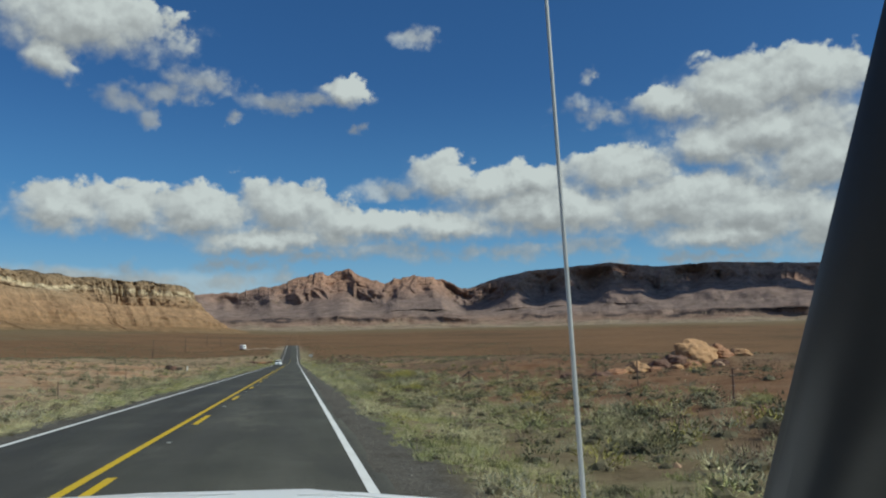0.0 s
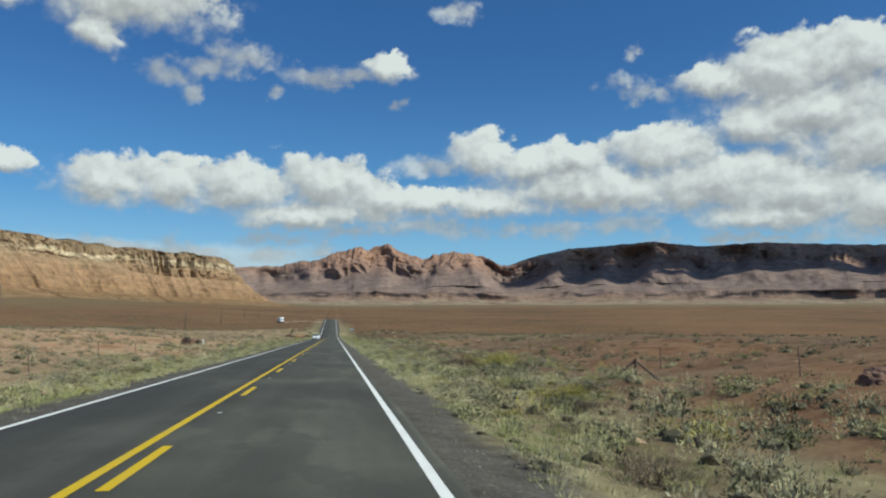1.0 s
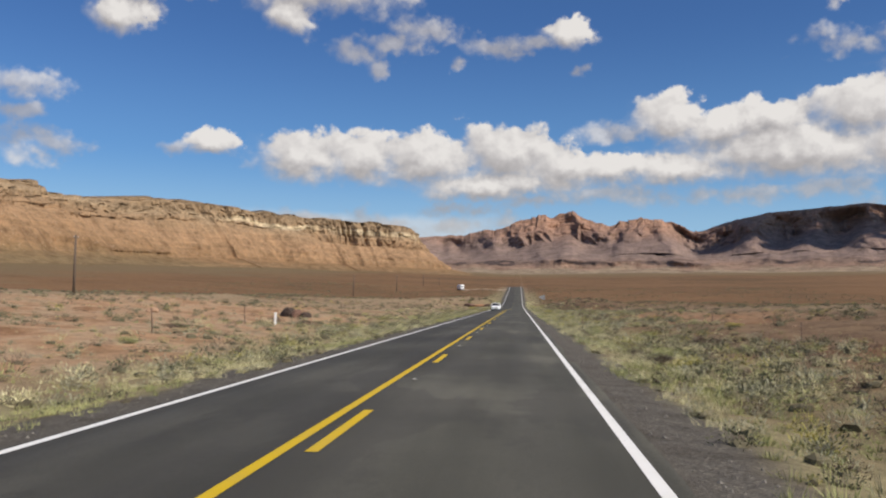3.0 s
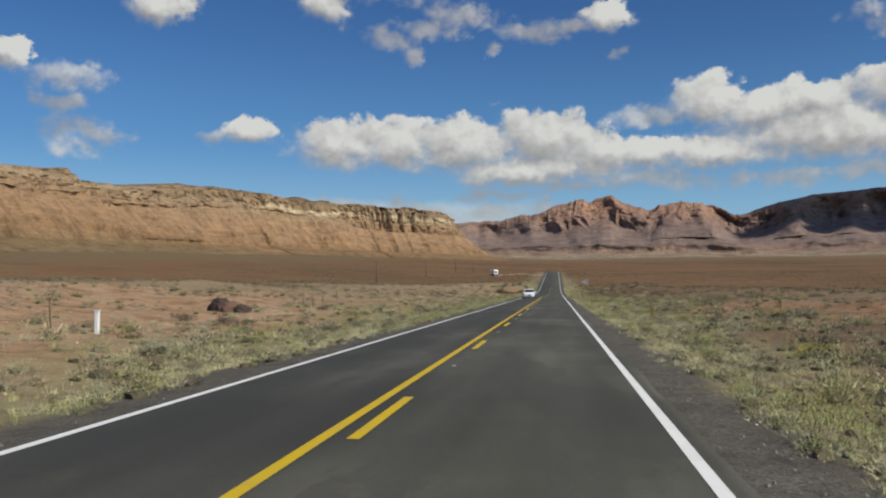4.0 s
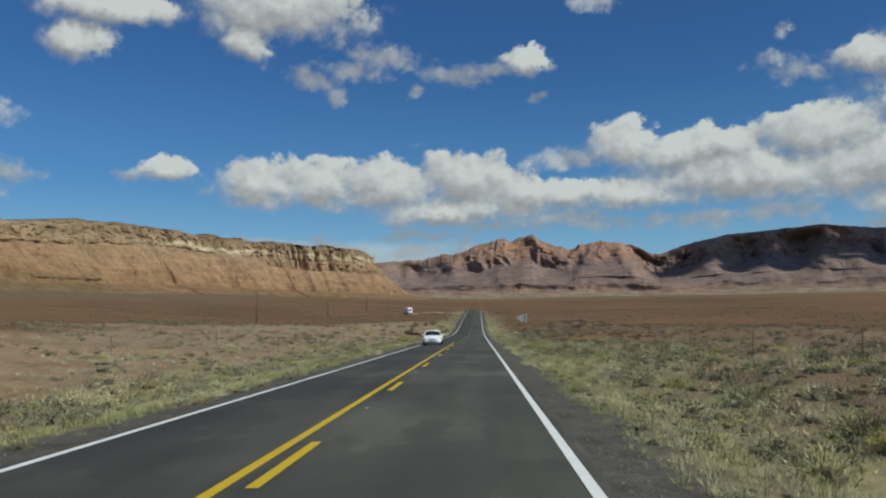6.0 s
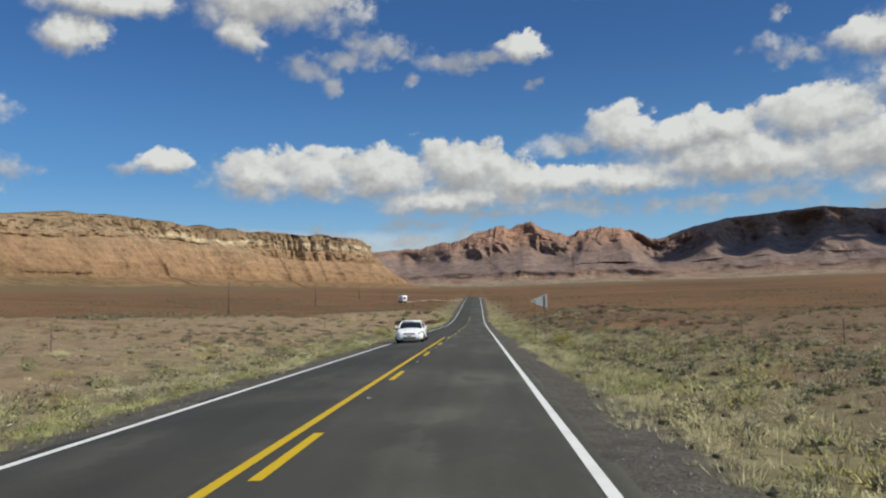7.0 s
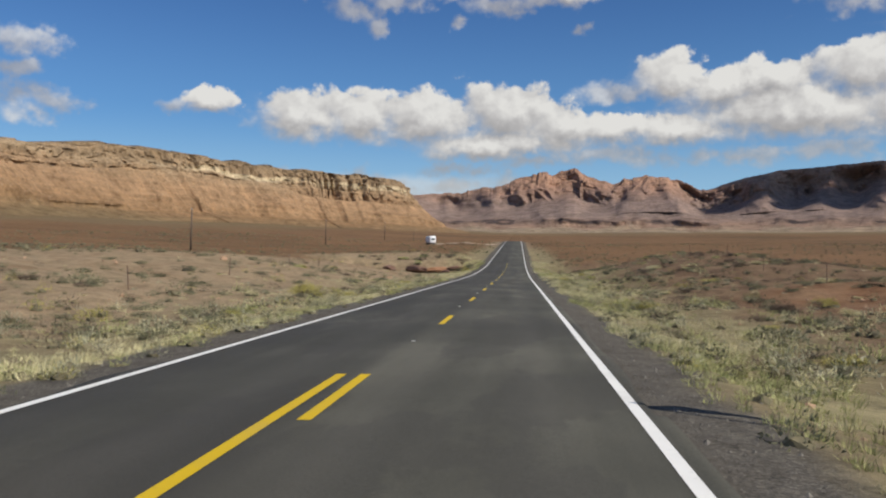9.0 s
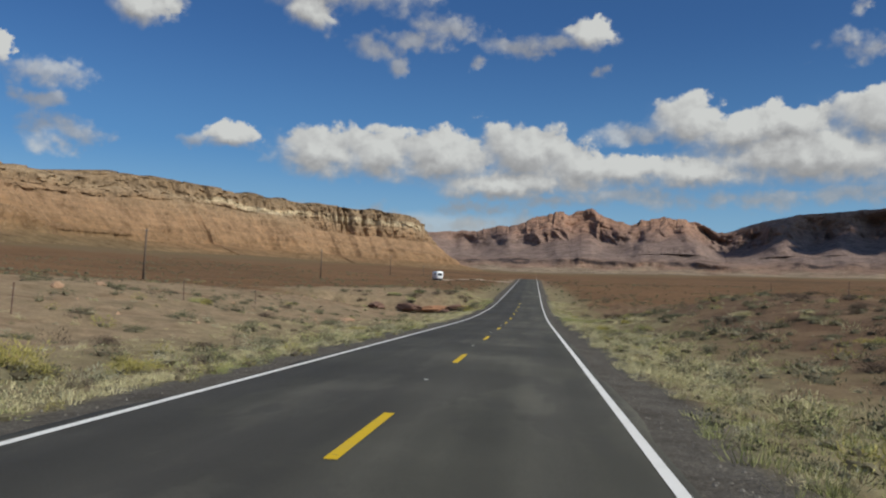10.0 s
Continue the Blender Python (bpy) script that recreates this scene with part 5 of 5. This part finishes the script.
camper(-33.4, 568.0, 22.0)
_tx = np.linspace(-36, -8.2, 40)
_ty = 574 + 10 * ease(_tx, -30, -8) + 0.8 * rough2(_tx / 6, _tx * 0, 2.0)
_wide = np.array([-3.2, -1.6, 0.0, 1.6, 3.2])
_TX, _W = np.meshgrid(_tx, _wide)
_TY = _ty[None, :] + _W
M_DIRT = simple("pale_dirt", (0.42, 0.33, 0.24), 0.95, 0, 3.0, 0.3, 0.4)
tagged(new("dirt_track", mesh_of("dirt_track", np.stack([_TX, _TY, np.maximum(ground_height(_TX, _TY), grade(_TY) - 0.5) + 0.16], -1).reshape(-1, 3), grid_faces(5, 40), M_DIRT, True)),
       "pale dirt track leading off the highway", "track", kind="structure")


# ---- reflectors along the centre line ----
def reflector(x, y):
    e = base("road_reflector", x, y, float(grade(y)) + 0.028)
    part("housing", box(bmesh.new(), (0.11, 0.11, 0.022), (0, 0, 0.010), 0.008), M_TRIM, e)
    part("lens", box(bmesh.new(), (0.09, 0.02, 0.016), (0, -0.055, 0.012), 0.003), M_PLATE, e, "pale reflector lens")
    return tagged(e, "small raised pavement reflector on the asphalt", "reflector", "road reflectors")


first = reflector(-3.5, 18.3)
for k in range(1, 26):
    y = 18.3 + 13.75 * k
    copy_thing(first, pose(-3.5, y, float(grade(y)) + 0.028))


# ---- the white truck in which the drive begins ----
def truck():
    """Stands where the drive begins; its open windscreen looks down the road."""
    e = base("pickup_truck", -1.0 - 0.36, 0.0, 0.02)
    low = 0.48
    rings = [body_ring(*v) for v in ((2.55, 0.80, 0.62, 1.18, 0.03), (2.50, 0.90, 0.52, 1.23, 0.04), (2.35, 0.96, low, 1.26, 0.05), (1.9, 0.985, low, 1.29, 0.06), (1.5, 0.99, low, 1.31, 0.07),
                                     (1.15, 0.99, low, 1.33, 0.06), (1.0, 0.99, low, 1.33, 0.02), (0.2, 0.99, low, 1.30, 0.0), (-1.0, 0.99, low, 1.30, 0.0), (-2.6, 0.98, low, 1.30, 0.0), (-2.75, 0.95, 0.55, 1.27, 0.0))]
    part("body", loft(bmesh.new(), rings), M_CAR, e, "white painted bodywork", True)
    part("hood", loft(bmesh.new(), [[(0, y, z), (w * 0.6, y, z - 0.005), (w * 0.95, y, z - 0.03), (w, y, z - 0.045), (w, y, z - 0.030), (w * 0.94, y, z - 0.012), (w * 0.6, y, z + 0.016), (0, y, z + 0.022)]
                                    for y, w, z in ((1.12, 0.70, 1.375), (1.5, 0.71, 1.37), (1.95, 0.70, 1.338), (2.3, 0.66, 1.30), (2.42, 0.60, 1.275))]), M_CAR, e, "white raised hood", True)
    part("cowl", box(bmesh.new(), (1.5, 0.10, 0.03), (0, 1.06, 1.375), 0.008), M_TRIM, e, "black cowl vent")
    for s in (-1, 1):
        part("pillar", rod(bmesh.new(), (s * 1.012, 1.06, 1.30), (s * 0.857, 0.42, 2.04), 0.085, 0.08, 20), M_TRIM, e, "dark windscreen pillar", True)
        part("pillar", box(bmesh.new(), (0.10, 0.16, 0.72), (s * 0.90, -0.75, 1.65), 0.02, pose(0, 0, 0, 0, s * -7, 0)), M_TRIM, e, "dark door pillar")
        part("pillar", box(bmesh.new(), (0.12, 0.20, 0.72), (s * 0.90, -1.55, 1.65), 0.02, pose(0, 0, 0, 0, s * -7, 0)), M_CAR, e)
        for y in (1.75, -1.9):
            part("wheel_arch", rod(bmesh.new(), (s * 0.75, y, 0.45), (s * 0.985, y, 0.45), 0.47, 0.47, 28), M_TRIM, e, "dark wheel arch")
            wheel(e, s * 1.0, y, 0.40, 0.26)
        part("headlight", box(bmesh.new(), (0.30, 0.08, 0.20), (s * 0.66, 2.52, 1.02), 0.03), M_LAMP, e, "rectangular headlight")
        wiper = part("wiper", rod(bmesh.new(), (s * 0.1 + 0.25, 1.09, 1.40), (s * 0.1 - 0.42, 1.16, 1.43), 0.012, 0.008, 6), M_TRIM, e, "black wiper blade")
        part("wiper_pivot", rod(bmesh.new(), (s * 0.1 + 0.25, 1.09, 1.36), (s * 0.1 + 0.25, 1.09, 1.41), 0.025, 0.02, 8), M_TRIM, wiper)
    part("roof", box(bmesh.new(), (1.72, 2.1, 0.06), (0, -0.62, 2.05), 0.03), M_CAR, e)
    part("headliner", box(bmesh.new(), (1.66, 2.0, 0.03), (0, -0.62, 2.0), 0.01), M_TRIM, e, "dark roof lining")
    part("dashboard", box(bmesh.new(), (1.7, 0.5, 0.05), (0, 0.72, 1.33), 0.02), M_TRIM, e, "black dashboard")
    part("bumper", box(bmesh.new(), (1.9, 0.18, 0.24), (0, 2.56, 0.66), 0.05), M_CHROME, e, "chrome front bumper")
    mast = part("antenna", rod(bmesh.new(), (0.872, 1.50, 1.30), (0.832, 1.54, 2.55), 0.0048, 0.0032, 10), M_STEEL, e, "thin steel whip antenna")
    part("antenna_base", rod(bmesh.new(), (0.872, 1.50, 1.28), (0.872, 1.50, 1.36), 0.022, 0.014, 10), M_TRIM, mast)
    return tagged(e, "white pickup truck with antenna, standing in its lane", "pickup truck")


truck()
